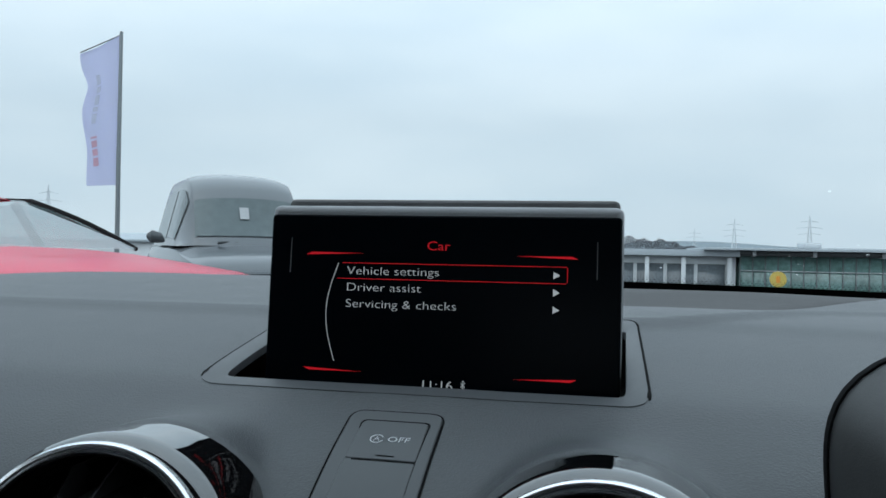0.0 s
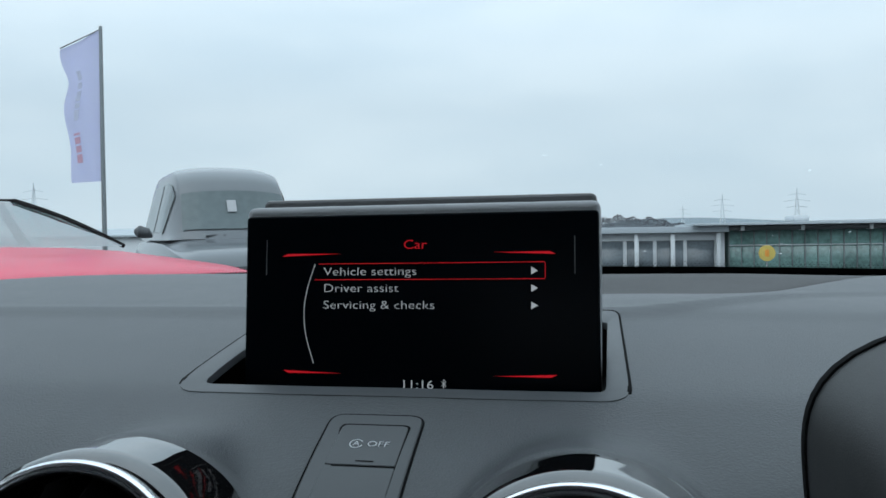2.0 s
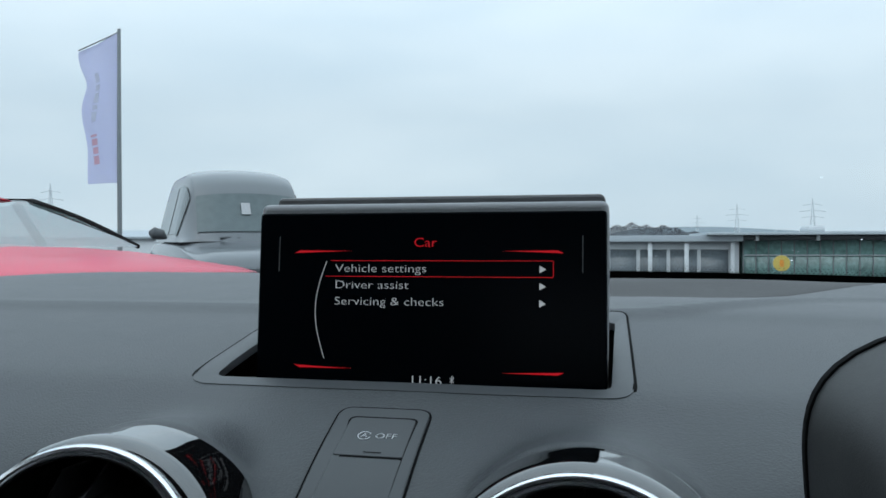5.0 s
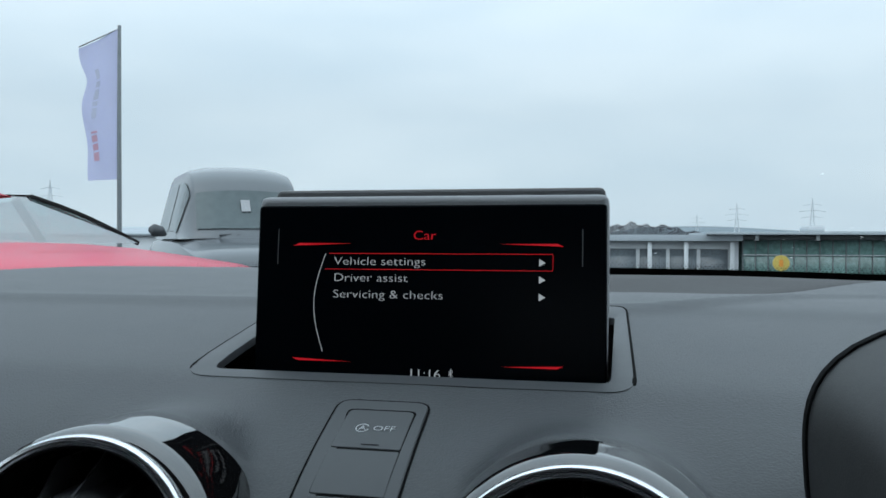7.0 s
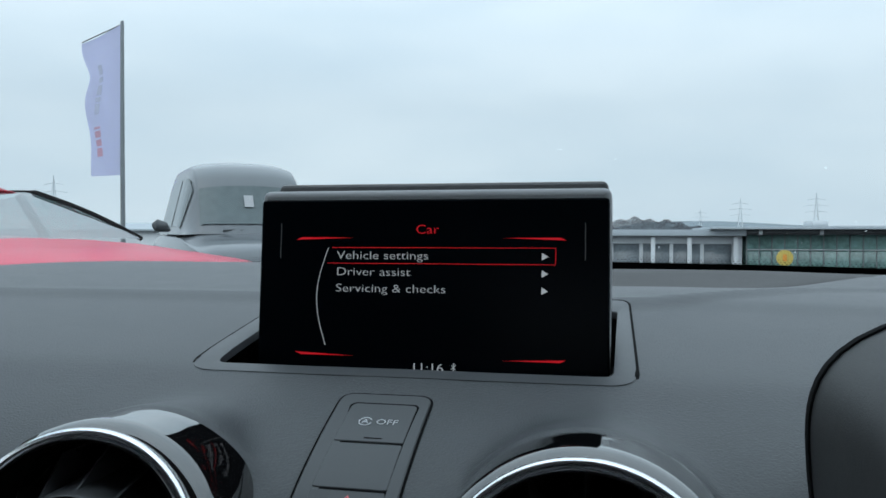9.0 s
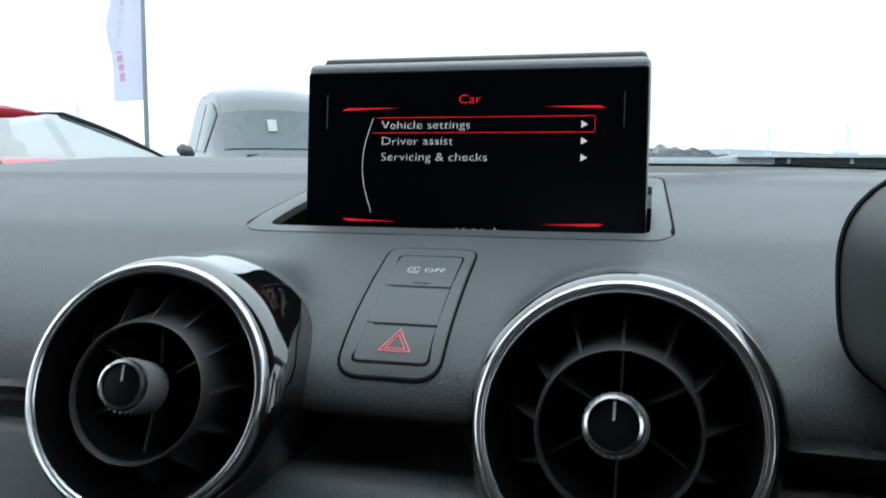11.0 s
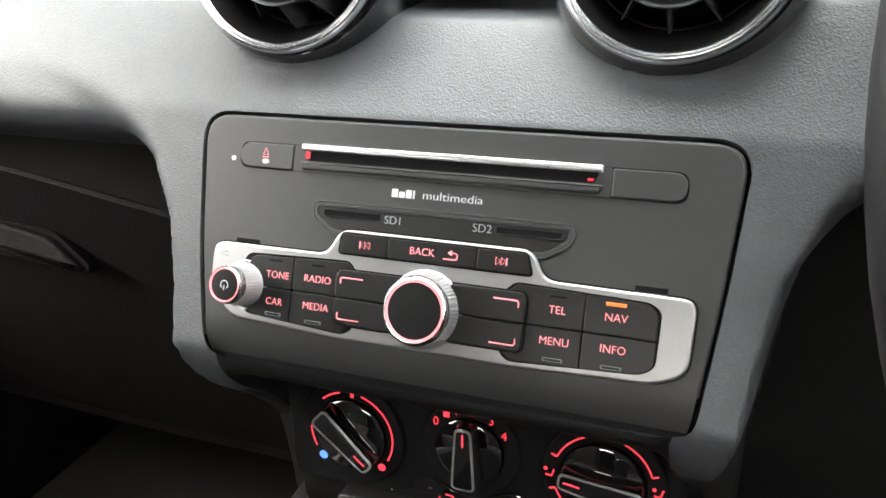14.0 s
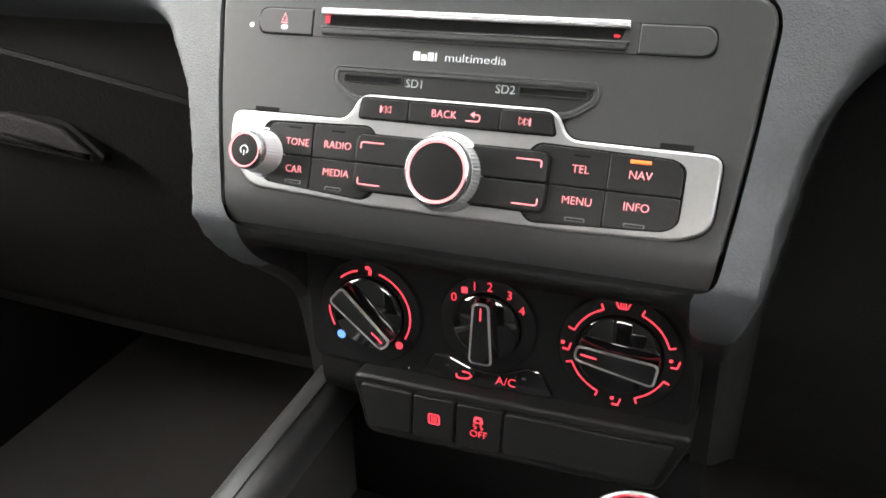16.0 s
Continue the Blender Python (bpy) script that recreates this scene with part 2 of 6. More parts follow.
M_EDGE = material("bright_metal_edge", (0.72, 0.72, 0.73), 0.3, metal=0.45, var=0.04, scale=90)
M_HANDLE = material("polished_edge", (0.74, 0.74, 0.75), 0.3, metal=0.82, var=0.04, scale=90)
M_SWITCH = material("switch_plastic", (0.0085, 0.0085, 0.009), 0.45, spec=0.35, var=0.08, scale=14, bump=0.12, bump_scale=2000)
M_RAIL = material("console_rail", (0.022, 0.022, 0.0225), 0.38, var=0.08, scale=16, bump=0.1, bump_scale=1500)
M_HALLGLASS = material("hall_glass", (0.11, 0.13, 0.145), 0.15, var=0.45, scale=0.4)
M_PANE = material("reflecting_car_glass", (0.10, 0.125, 0.13), 0.12, var=0.2, scale=0.6, spec=0.35)
M_HOOD = material("hood_plastic", (0.028, 0.028, 0.029), 0.5, var=0.1, scale=14, bump=0.3, bump_scale=1800, spec=0.4)
# Steel colour is paled to stand for distance haze.
M_HAZED_STEEL = material("hazed_steel", (0.60, 0.65, 0.68), 0.6, var=0.05, scale=1)


# ---- mesh helpers ----
def part(name, bm, mat, parent=None, label="", smooth=True, m=None):
    """One mesh object from a bmesh, under a thing or a part."""
    me = bpy.data.meshes.new(name)
    bmesh.ops.recalc_face_normals(bm, faces=bm.faces)
    bm.to_mesh(me)
    bm.free()
    me.materials.append(mat)
    if smooth:
        me.shade_smooth()
        me.set_sharp_from_angle(angle=radians(38))
        for q in me.polygons:
            if len(q.vertices) > 6:
                q.use_smooth = False
    ob = new(name, me)
    if parent:
        ob.parent = parent
    if m is not None:
        ob.matrix_basis = m
    if label:
        tagged(ob, label)
    return ob


def thing(name, m, label, category, group="", kind=""):
    ob = new(name)
    ob.empty_display_size = 0.02
    ob.matrix_basis = m
    return tagged(ob, label, category, group, kind)


def rrect(x0, y0, x1, y1, r=0.002, n=5):
    """Counter-clockwise loop of a rounded rectangle; r one radius or four (from lower left, counter-clockwise)."""
    rs = r if isinstance(r, (tuple, list)) else (r,) * 4
    out = []
    for k, (cx, cy, sx, sy) in enumerate(((x0, y0, 1, 1), (x1, y0, -1, 1), (x1, y1, -1, -1), (x0, y1, 1, -1))):
        q = rs[k]
        for i in range(n + 1):
            a = math.pi + k * math.pi / 2 + i / n * math.pi / 2
            out.append((cx + sx * q + q * math.cos(a), cy + sy * q + q * math.sin(a)))
    return out


def rounded(points, r, n=4):
    """A polygon with its corners rounded by about r."""
    out, c = [], len(points)
    for i in range(c):
        p, a, b = (Vector(points[k % c]) for k in (i, i - 1, i + 1))
        want = r[i] if isinstance(r, (list, tuple)) else r
        ra = min(want, (a - p).length * 0.45, (b - p).length * 0.45)
        s, e = p + (a - p).normalized() * ra, p + (b - p).normalized() * ra
        for k in range(n + 1):
            t = k / n
            out.append(tuple(s * (1 - t) ** 2 + p * 2 * t * (1 - t) + e * t * t))
    return out


def circle(r, n=48, cx=0.0, cy=0.0, a0=0.0):
    return [(cx + r * math.cos(a0 + 2 * math.pi * i / n), cy + r * math.sin(a0 + 2 * math.pi * i / n)) for i in range(n)]


def inset(loop, d):
    out, c = [], len(loop)
    for i in range(c):
        a, p, b = Vector(loop[i - 1]), Vector(loop[i]), Vector(loop[(i + 1) % c])
        e = (p - a).normalized() + (b - p).normalized()
        if e.length < 1e-6:
            e = b - p
        e.normalize()
        out.append((p.x - e.y * d, p.y + e.x * d))
    return out


def prism(loop, z0, z1, bevel=0.0, bm=None, hole=None, seg=2):
    """A slab over a counter-clockwise loop, its upper edge rounded by bevel; hole: an inner loop of as many points."""
    bm = bm or bmesh.new()

    def ring(lp, z):
        return [bm.verts.new((x, y, z)) for x, y in lp]

    def skin(a, b):
        for i in range(len(a)):
            bm.faces.new((a[i], a[(i + 1) % len(a)], b[(i + 1) % len(b)], b[i]))

    def wall(lp, sign):
        rings = [ring(lp, z0)]
        if bevel > 0:
            for k in range(seg + 1):
                a = k / seg * math.pi / 2
                rings.append(ring(inset(lp, sign * bevel * (1 - math.cos(a))), z1 - bevel + bevel * math.sin(a)))
        else:
            rings.append(ring(lp, z1))
        for a, b in zip(rings, rings[1:]):
            skin(a, b) if sign > 0 else skin(b, a)
        return rings

    outer = wall(loop, 1)
    if hole:
        inner = wall(hole, -1)
        skin(outer[-1], inner[-1])
        skin(inner[0], outer[0])
    else:
        bm.faces.new(outer[-1])
        bm.faces.new(outer[0][::-1])
    return bm


def lathe(profile, n=48, bm=None, closed=False, arc=2 * math.pi, m=None):
    """Profile points (r, z) turned round z."""
    bm = bm or bmesh.new()
    rings = []
    for r, z in profile:
        if r < 1e-6:
            rings.append([bm.verts.new((0, 0, z))] * n)
        else:
            rings.append([bm.verts.new((r * math.cos(2 * math.pi * i / n), r * math.sin(2 * math.pi * i / n), z)) for i in range(n)])
    pairs = list(zip(rings, rings[1:])) + ([(rings[-1], rings[0])] if closed else [])
    for a, b in pairs:
        for i in range(n):
            f = []
            for v in (a[i], a[(i + 1) % n], b[(i + 1) % n], b[i]):
                if v not in f:
                    f.append(v)
            if len(f) > 2:
                bm.faces.new(f)
    if m is not None:
        bmesh.ops.transform(bm, matrix=m, verts=bm.verts)
    return bm


def tube(points, radius, n=10, bm=None, flat=1.0):
    """A round bar along points; radius one number or one a point; closed at the ends."""
    bm = bm or bmesh.new()
    pts = [Vector(p) for p in points]
    rs = radius if isinstance(radius, (list, tuple)) else [radius] * len(pts)
    rings, up = [], Vector((0, 0, 1))
    for i, p in enumerate(pts):
        d = (pts[min(i + 1, len(pts) - 1)] - pts[max(i - 1, 0)]).normalized()
        u = Vector((1, 0, 0)) if abs(d.dot(up)) > 0.95 else up
        a = d.cross(u).normalized()
        b = a.cross(d).normalized()
        rings.append([bm.verts.new(p + rs[i] * (math.cos(2 * math.pi * k / n) * a + flat * math.sin(2 * math.pi * k / n) * b)) for k in range(n)])
    for r0, r1 in zip(rings, rings[1:]):
        for k in range(n):
            bm.faces.new((r0[k], r0[(k + 1) % n], r1[(k + 1) % n], r1[k]))
    bm.faces.new(rings[0][::-1])
    bm.faces.new(rings[-1])
    return bm


def box(x0, y0, z0, x1, y1, z1, bevel=0.0, bm=None):
    return prism(rrect(x0, y0, x1, y1, max(bevel, 1e-4), 2 if bevel else 1), z0, z1, bevel, bm)


def loft(rings, bm=None, cap=True, close=True):
    """Faces between rows of as many points each."""
    bm = bm or bmesh.new()
    vs = [[bm.verts.new(p) for p in r] for r in rings]
    c = len(vs[0])
    for a, b in zip(vs, vs[1:]):
        for k in range(c if close else c - 1):
            bm.faces.new((a[k], a[(k + 1) % c], b[(k + 1) % c], b[k]))
    if cap and close:
        bm.faces.new(vs[0][::-1])
        bm.faces.new(vs[-1])
    return bm


def letters(body, size, x=0.0, y=0.0, h=0.0002, align="CENTER", stretch=1.0, z=0.0, thin=0.010):
    """A bmesh of raised letters, centred in height on y."""
    cu = bpy.data.curves.new("letters", "FONT")
    cu.body, cu.size, cu.align_x, cu.align_y, cu.extrude = body, size, align, "CENTER", h / 2
    cu.resolution_u = 3
    cu.offset = -thin * size
    ob = new("letters", cu)
    bpy.context.view_layer.update()
    me = bpy.data.meshes.new_from_object(ob.evaluated_get(bpy.context.evaluated_depsgraph_get()))
    bm = bmesh.new()
    bm.from_mesh(me)
    bpy.data.objects.remove(ob)
    bpy.data.curves.remove(cu)
    bpy.data.meshes.remove(me)
    for v in bm.verts:
        v.co.x = v.co.x * stretch + x
        v.co.y += y
        v.co.z += h / 2 + z
    return bm


def line(points, width, z0, z1, bm=None, closed=False):
    """A flat raised stroke along points in a plane."""
    bm = bm or bmesh.new()
    pts = [Vector(p) for p in points]
    c = len(pts)
    left, right = [], []
    for i, p in enumerate(pts):
        a = pts[i - 1] if (i or closed) else p
        b = pts[(i + 1) % c] if (i < c - 1 or closed) else p
        d = (b - a).normalized()
        o = Vector((-d.y, d.x)) * width / 2
        left.append(p + o)
        right.append(p - o)
    for i in range(c if closed else c - 1):
        j = (i + 1) % c
        quad = [right[i], right[j], left[j], left[i]]
        lo = [bm.verts.new((q.x, q.y, z0)) for q in quad]
        hi = [bm.verts.new((q.x, q.y, z1)) for q in quad]
        bm.faces.new(hi)
        for k in range(4):
            bm.faces.new((lo[k], lo[(k + 1) % 4], hi[(k + 1) % 4], hi[k]))
    return bm


# ---- the dashboard's skin ----
def smooth_curve(points, per=14):
    p = np.array([points[0], *points, points[-1]], float)
    out = []
    for i in range(1, len(p) - 2):
        a, b, c, d = p[i - 1 : i + 3]
        ta = 0.5 * (c - a) * min(1, 2 * np.linalg.norm(c - b) / max(np.linalg.norm(c - a), 1e-9))
        tb = 0.5 * (d - b) * min(1, 2 * np.linalg.norm(c - b) / max(np.linalg.norm(d - b), 1e-9))
        for k in range(per):
            t = k / per
            out.append((2 * t**3 - 3 * t**2 + 1) * b + (t**3 - 2 * t**2 + t) * ta + (-2 * t**3 + 3 * t**2) * c + (t**3 - t**2) * tb)
    out.append(p[-2])
    return np.array(out)


# stations from the windscreen down: (y, z)
TOP = [(0.72, 0.975), (0.60, 1.000), (0.52, 1.006), (0.45, 1.0075), (0.36, 1.002), (0.285, 0.9968), (0.262, 0.9925), (0.20, 0.9835), (0.147, 0.9745),
       (0.1215, 0.9657), (0.0955, 0.9555), (0.0735, 0.9445), (0.0590, 0.9340), (0.0525, 0.9270), (0.0495, 0.9215), (0.0490, 0.9185)]
RECESS = [(0.0490, 0.9185), (0.052, 0.9165), (0.078, 0.914), (0.085, 0.910), (0.085, 0.904), (0.075, 0.9005), (0.050, 0.8985), (0.0405, 0.8965)]
FASCIA = [(0.0405, 0.8965), (0.036, 0.893), (0.0275, 0.885), (0.0160, 0.8735), (0.0054, 0.8625)]
FASCIA_B = [(0.0405, 0.8965), (0.036, 0.893), (0.0280, 0.885), (0.0185, 0.8735), (0.0120, 0.8625)]
SIDE_Y = [(-0.0004 + 0.4661 * (z - 0.85), z) for z in (0.8625, 0.84, 0.82, 0.80, 0.78, 0.768)]
STACK = [(0.0054, 0.8625), *SIDE_Y[1:]]
UNDER = [SIDE_Y[-1], (-0.0385, 0.760), (-0.028, 0.7515), (-0.008, 0.7475), (0.0098, 0.7435), (0.0103, 0.734), (0.0067, 0.70), (0.0040, 0.675), (0.004, 0.655), (0.02, 0.635)]
UNDER_C = [SIDE_Y[-1], (-0.0350, 0.755), (-0.025, 0.740), (-0.010, 0.726), (0.005, 0.712), (0.017, 0.695), (0.022, 0.668), (0.024, 0.635)]
STACK_B = [(0.0120, 0.8625), (0.0105, 0.855), (0.0140, 0.847), (0.0250, 0.839), (0.042, 0.829), (0.053, 0.812), (0.060, 0.790), (0.064, 0.775)]
UNDER_B = [(0.064, 0.775), (0.072, 0.750), (0.084, 0.715), (0.104, 0.665), (0.135, 0.61), (0.172, 0.55), (0.215, 0.48)]


def arc(c):
    return np.r_[0, np.cumsum(np.linalg.norm(np.diff(c, axis=0), axis=1))]


SEGS_A = [smooth_curve(c) for c in (TOP, RECESS, FASCIA, STACK, UNDER)]
SEGS_B = [smooth_curve(c) for c in (TOP, RECESS, FASCIA_B, STACK_B, UNDER_B)]
SEGS_C = [*SEGS_A[:4], smooth_curve(UNDER_C)]
ARCS_A, ARCS_B, ARCS_C = ([arc(c) for c in segs] for segs in (SEGS_A, SEGS_B, SEGS_C))
BREAK = np.r_[0, np.cumsum([a[-1] for a in ARCS_A])]


def profile(segs, arcs, s):
    """(y, z) along a row of stations, by the middle row's length s."""
    out = np.zeros((len(s), 2))
    for k in range(5):
        on = (s >= BREAK[k]) if k == 4 else (s >= BREAK[k]) & (s < BREAK[k + 1])
        f = np.clip((s[on] - BREAK[k]) / (BREAK[k + 1] - BREAK[k]), 0, 1) * arcs[k][-1]
        out[on] = np.c_[np.interp(f, arcs[k], segs[k][:, 0]), np.interp(f, arcs[k], segs[k][:, 1])]
    return out


def ease(a, b, x):
    t = np.clip((x - a) / (b - a), 0, 1)
    return t * t * (3 - 2 * t)


def crease_y(x):
    return 0.275 + 0.15 * ease(0.09, 0.30, x)


def cowl_y(x):
    return 0.385 + 0.005 * ease(0.05, 0.13, x) + 0.20 * ease(0.13, 0.37, x)


VENT_POSE = {side: pose(side * 0.0797, 0.0292, 0.9273, 70.0, 0, -3.6 * side) for side in (-1, 1)}
VENT_AXES = [(np.array((k * 0.0797, 0.0292, 0.9273)), np.array((0.0, -0.9904, 0.1386))) for k in (-1, 1)]


def flank_edge(s):
    """How far out the stack's flank reaches at a length s, and half the width of its rounded edge."""
    d = s - BREAK[3]
    return np.interp(d, (-0.035, -0.012, 0.0, 0.025, 0.05, 0.08, 0.115, 0.16), (0.235, 0.196, 0.172, 0.148, 0.136, 0.129, 0.124, 0.116)), np.interp(d, (-0.035, 0.0, 0.03, 0.1), (0.04, 0.024, 0.012, 0.008))


def skin_at(x, s):
    """Points of the dashboard's skin, from its plan coordinates."""
    x, s = np.atleast_1d(np.asarray(x, float)), np.atleast_1d(np.asarray(s, float))
    a, b = profile(SEGS_A, ARCS_A, s), profile(SEGS_B, ARCS_B, s)
    flank = ease(0.088, 0.098, np.abs(x))[:, None]
    a = a * (1 - flank) + profile(SEGS_C, ARCS_C, s) * flank
    edge, half = flank_edge(s)
    w = ease(edge - half, edge + half, np.abs(x))
    yz = a * (1 - w[:, None]) + b * w[:, None]
    y, z = yz.T.copy()
    top = s < BREAK[1]
    # the groove is deepest between the vents and shallow towards the sides
    rec = (s >= BREAK[1]) & (s < BREAK[2])
    depth = 1 - 0.68 * ease(0.1, 0.16, np.abs(x))
    y[rec] = 0.045 + (y[rec] - 0.045) * depth[rec]
    # and its lower edge is higher there
    up = 0.0085 * ease(0.045, 0.105, np.abs(x))
    down = np.clip((0.9185 - z) / 0.022, 0, 1)
    z = z + np.where(rec, up * down, 0) + np.where((s >= BREAK[2]) & (s < BREAK[3]), up * (1 - (s - BREAK[2]) / (BREAK[3] - BREAK[2])), 0)
    # the driver's side sweeps up towards the instruments, and sinks to the vent along the windscreen
    lift = -0.0035 * ease(0.11, 0.34, x) * ease(0.05, 0.16, y) * (1 - ease(crease_y(x) + 0.10, crease_y(x) + 0.28, y))
    z = z + np.where(top, lift, 0)
    z = z - np.where(top, 0.0020 * ease(cowl_y(x) - 0.006, cowl_y(x) + 0.012, y) * ease(-0.05, 0.02, x), 0)
    z = z - np.where(top, 0.0100 * np.exp(-(((y - 0.44) / 0.085) ** 2)) * ease(-0.02, 0.06, x), 0)
    # a soft fold along the top
    fold = (0.0022 + 0.0016 * ease(0.05, 0.15, x)) * np.exp(-(((y - crease_y(x)) / 0.008) ** 2))
    z = z + np.where(top, fold * ease(-0.9, 0.0, -np.abs(x)), 0)
    # a mound over each round vent, and a hollow below it
    for c, n in VENT_AXES:
        dx = x - (c[0] - n[0] * (y - c[1]))
        reach = 0.0442 + 0.0058 * ease(0.068, 0.082, y)
        rise = 0.9268 - 0.14 * (y - 0.0292) + np.sqrt(np.maximum(reach**2 - dx**2, 0)) - z
        rise = 0.5 * (rise + np.sqrt(rise * rise + 0.006**2)) - 0.0008
        z = z + np.where(top, rise * (1 - ease(0.048, 0.066, np.abs(dx))) * ease(0.050, 0.070, y) * (1 - ease(0.090, 0.175, y)), 0)
        d = np.c_[x, y, z] - c
        r = np.linalg.norm(d - np.outer(d @ n, n), axis=1)
        y = y + np.where(s > BREAK[2], np.maximum(0, 0.045 - y) * (1 - ease(0.0425, 0.0480, r)), 0)
    # sides fall away gently
    fall = 0.03 * ease(0.35, 0.75, np.abs(x))
    return np.c_[x, y + fall, z - fall * 0.6]


def skin_frame(x, s, h=0.0):
    """Pose on the skin: x across, y up the slope, z out of it."""
    p = Vector(skin_at(x, s)[0])
    up = (Vector(skin_at(x, s - 0.002)[0]) - Vector(skin_at(x, s + 0.002)[0])).normalized()
    ax = (Vector(skin_at(x + 0.002, s)[0]) - Vector(skin_at(x - 0.002, s)[0])).normalized()
    nz = ax.cross(up).normalized()
    m = Matrix((ax, nz.cross(ax), nz)).transposed().to_4x4()
    return Matrix.Translation(p + nz * h) @ m


def s_of_y(y):
    """Length along the middle row at which the top passes y."""
    return float(np.interp(-y, -SEGS_A[0][:, 0], ARCS_A[0]))


def inside(loop, pts):
    lp = np.array(loop)
    x, y = pts[:, 0], pts[:, 1]
    hit = np.zeros(len(pts), bool)
    for (x0, y0), (x1, y1) in zip(lp, np.roll(lp, -1, 0)):
        c = (y0 > y) != (y1 > y)
        if abs(y1 - y0) > 1e-12:
            hit ^= c & (x < (x1 - x0) * (y - y0) / (y1 - y0) + x0)
    return hit


def sheet(grid, loops, keep=None, keep_inside=False):
    """Triangles over grid points and loops in the plane; the loops cut holes, or, with keep_inside, bound the sheet."""
    from mathutils.geometry import delaunay_2d_cdt
    pts, edges = [Vector(p) for p in grid], []
    for lp in loops:
        b = len(pts)
        pts += [Vector(p) for p in lp]
        edges += [(b + i, b + (i + 1) % len(lp)) for i in range(len(lp))]
    v, _, f, *_ = delaunay_2d_cdt(pts, edges, [], 0, 1e-6)
    v = np.array([tuple(p) for p in v])
    mid = np.array([v[list(t)].mean(0) for t in f])
    ok = np.ones(len(f), bool)
    for lp in loops:
        ok &= inside(lp, mid) if keep_inside else ~inside(lp, mid)
    if keep is not None:
        ok &= keep(mid)
    return v, [t for t, k in zip(f, ok) if k]


def near_loop(grid, loops, d):
    """Grid points that are not too near the loops."""
    ok = np.ones(len(grid), bool)
    for lp in loops:
        for q in np.array(lp):
            ok &= ((grid - q) ** 2).sum(1) > d * d
    return grid[ok]


def skin_slab(loop, h0, h1, bevel=0.0006, step=0.004):
    """A slab that follows the skin over a loop in its plan, from height h0 to h1 above it."""
    bm = bmesh.new()
    lp, inner = np.array(loop), np.array(inset(loop, bevel))
    gx = np.arange(lp[:, 0].min() + step, lp[:, 0].max(), step)
    gs = np.arange(lp[:, 1].min() + step, lp[:, 1].max(), step)
    grid = np.array([(a, b) for a in gx for b in gs]).reshape(-1, 2)
    if len(grid):
        grid = near_loop(grid[inside(inner, grid)], [inner], step * 0.6)
    v, f = sheet(grid, [inner], keep_inside=True)
    top = [bm.verts.new(q) for q in lifted(v, h1)]
    for t in f:
        bm.faces.new([top[i] for i in t])
    a = [bm.verts.new(q) for q in lifted(lp, h1 - bevel)]
    b = [bm.verts.new(q) for q in lifted(lp, h0)]
    c = [top[int(((v - q) ** 2).sum(1).argmin())] for q in inner]
    for i in range(len(lp)):
        j = (i + 1) % len(lp)
        bm.faces.new((b[i], b[j], a[j], a[i]))
        if c[i] != c[j]:
            bm.faces.new((a[i], a[j], c[j], c[i]))
    return bm


def dense(loop, k=6):
    """The loop with its long sides cut into k pieces."""
    out = []
    for p, q in zip(loop, [*loop[1:], loop[0]]):
        n = k if (Vector(q) - Vector(p)).length > 0.02 else 1
        out += [tuple(Vector(p).lerp(Vector(q), i / n)) for i in range(n)]
    return out


def on_skin(bm):
    """Lays a bmesh built over the plan (across, along, height) onto the skin."""
    co = np.array([v.co for v in bm.verts])
    out = np.array([lifted(c[None, :2], c[2])[0] for c in co])
    for v, q in zip(bm.verts, out):
        v.co = q
    return bm


def lifted(v, h):
    v = np.array(v)
    p = skin_at(v[:, 0], v[:, 1])
    du = skin_at(v[:, 0] + 0.001, v[:, 1]) - skin_at(v[:, 0] - 0.001, v[:, 1])
    ds = skin_at(v[:, 0], v[:, 1] - 0.001) - skin_at(v[:, 0], v[:, 1] + 0.001)
    n = np.cross(du, ds)
    n /= np.linalg.norm(n, axis=1)[:, None]
    return p + n * h


# ---- the dashboard ----
UNIT = pose(0, -0.0004, 0.85, 65.0, 0, 0)
CLIMATE = pose(0, 0.0032, 0.70, 83.9, 0, 0)


def unit_s(v):
    """Length along the skin for a height on the radio's plane."""
    return BREAK[3] + (0.01379 - v)


UNIT_LOOP = rounded([(-0.1135, 0.0130), (-0.1090, -0.045), (-0.1008, -0.0930), (0.1032, -0.0930), (0.1092, -0.045), (0.1138, 0.0130)], [0.014, 0.02, 0.013, 0.009, 0.02, 0.014], 6)
TRIM_OUT = dense(rounded([(-0.1055, s_of_y(0.270)), (0.0925, s_of_y(0.270)), (0.0963, s_of_y(0.1395)), (-0.1005, s_of_y(0.1395))], [0.006, 0.006, 0.012, 0.012], 5), 8)
TRIM_IN = dense(rounded([(-0.0935, s_of_y(0.252)), (0.0868, s_of_y(0.252)), (0.0868, s_of_y(0.147)), (-0.0895, s_of_y(0.147))], [0.003, 0.003, 0.005, 0.005], 5), 8)


SHEET = []


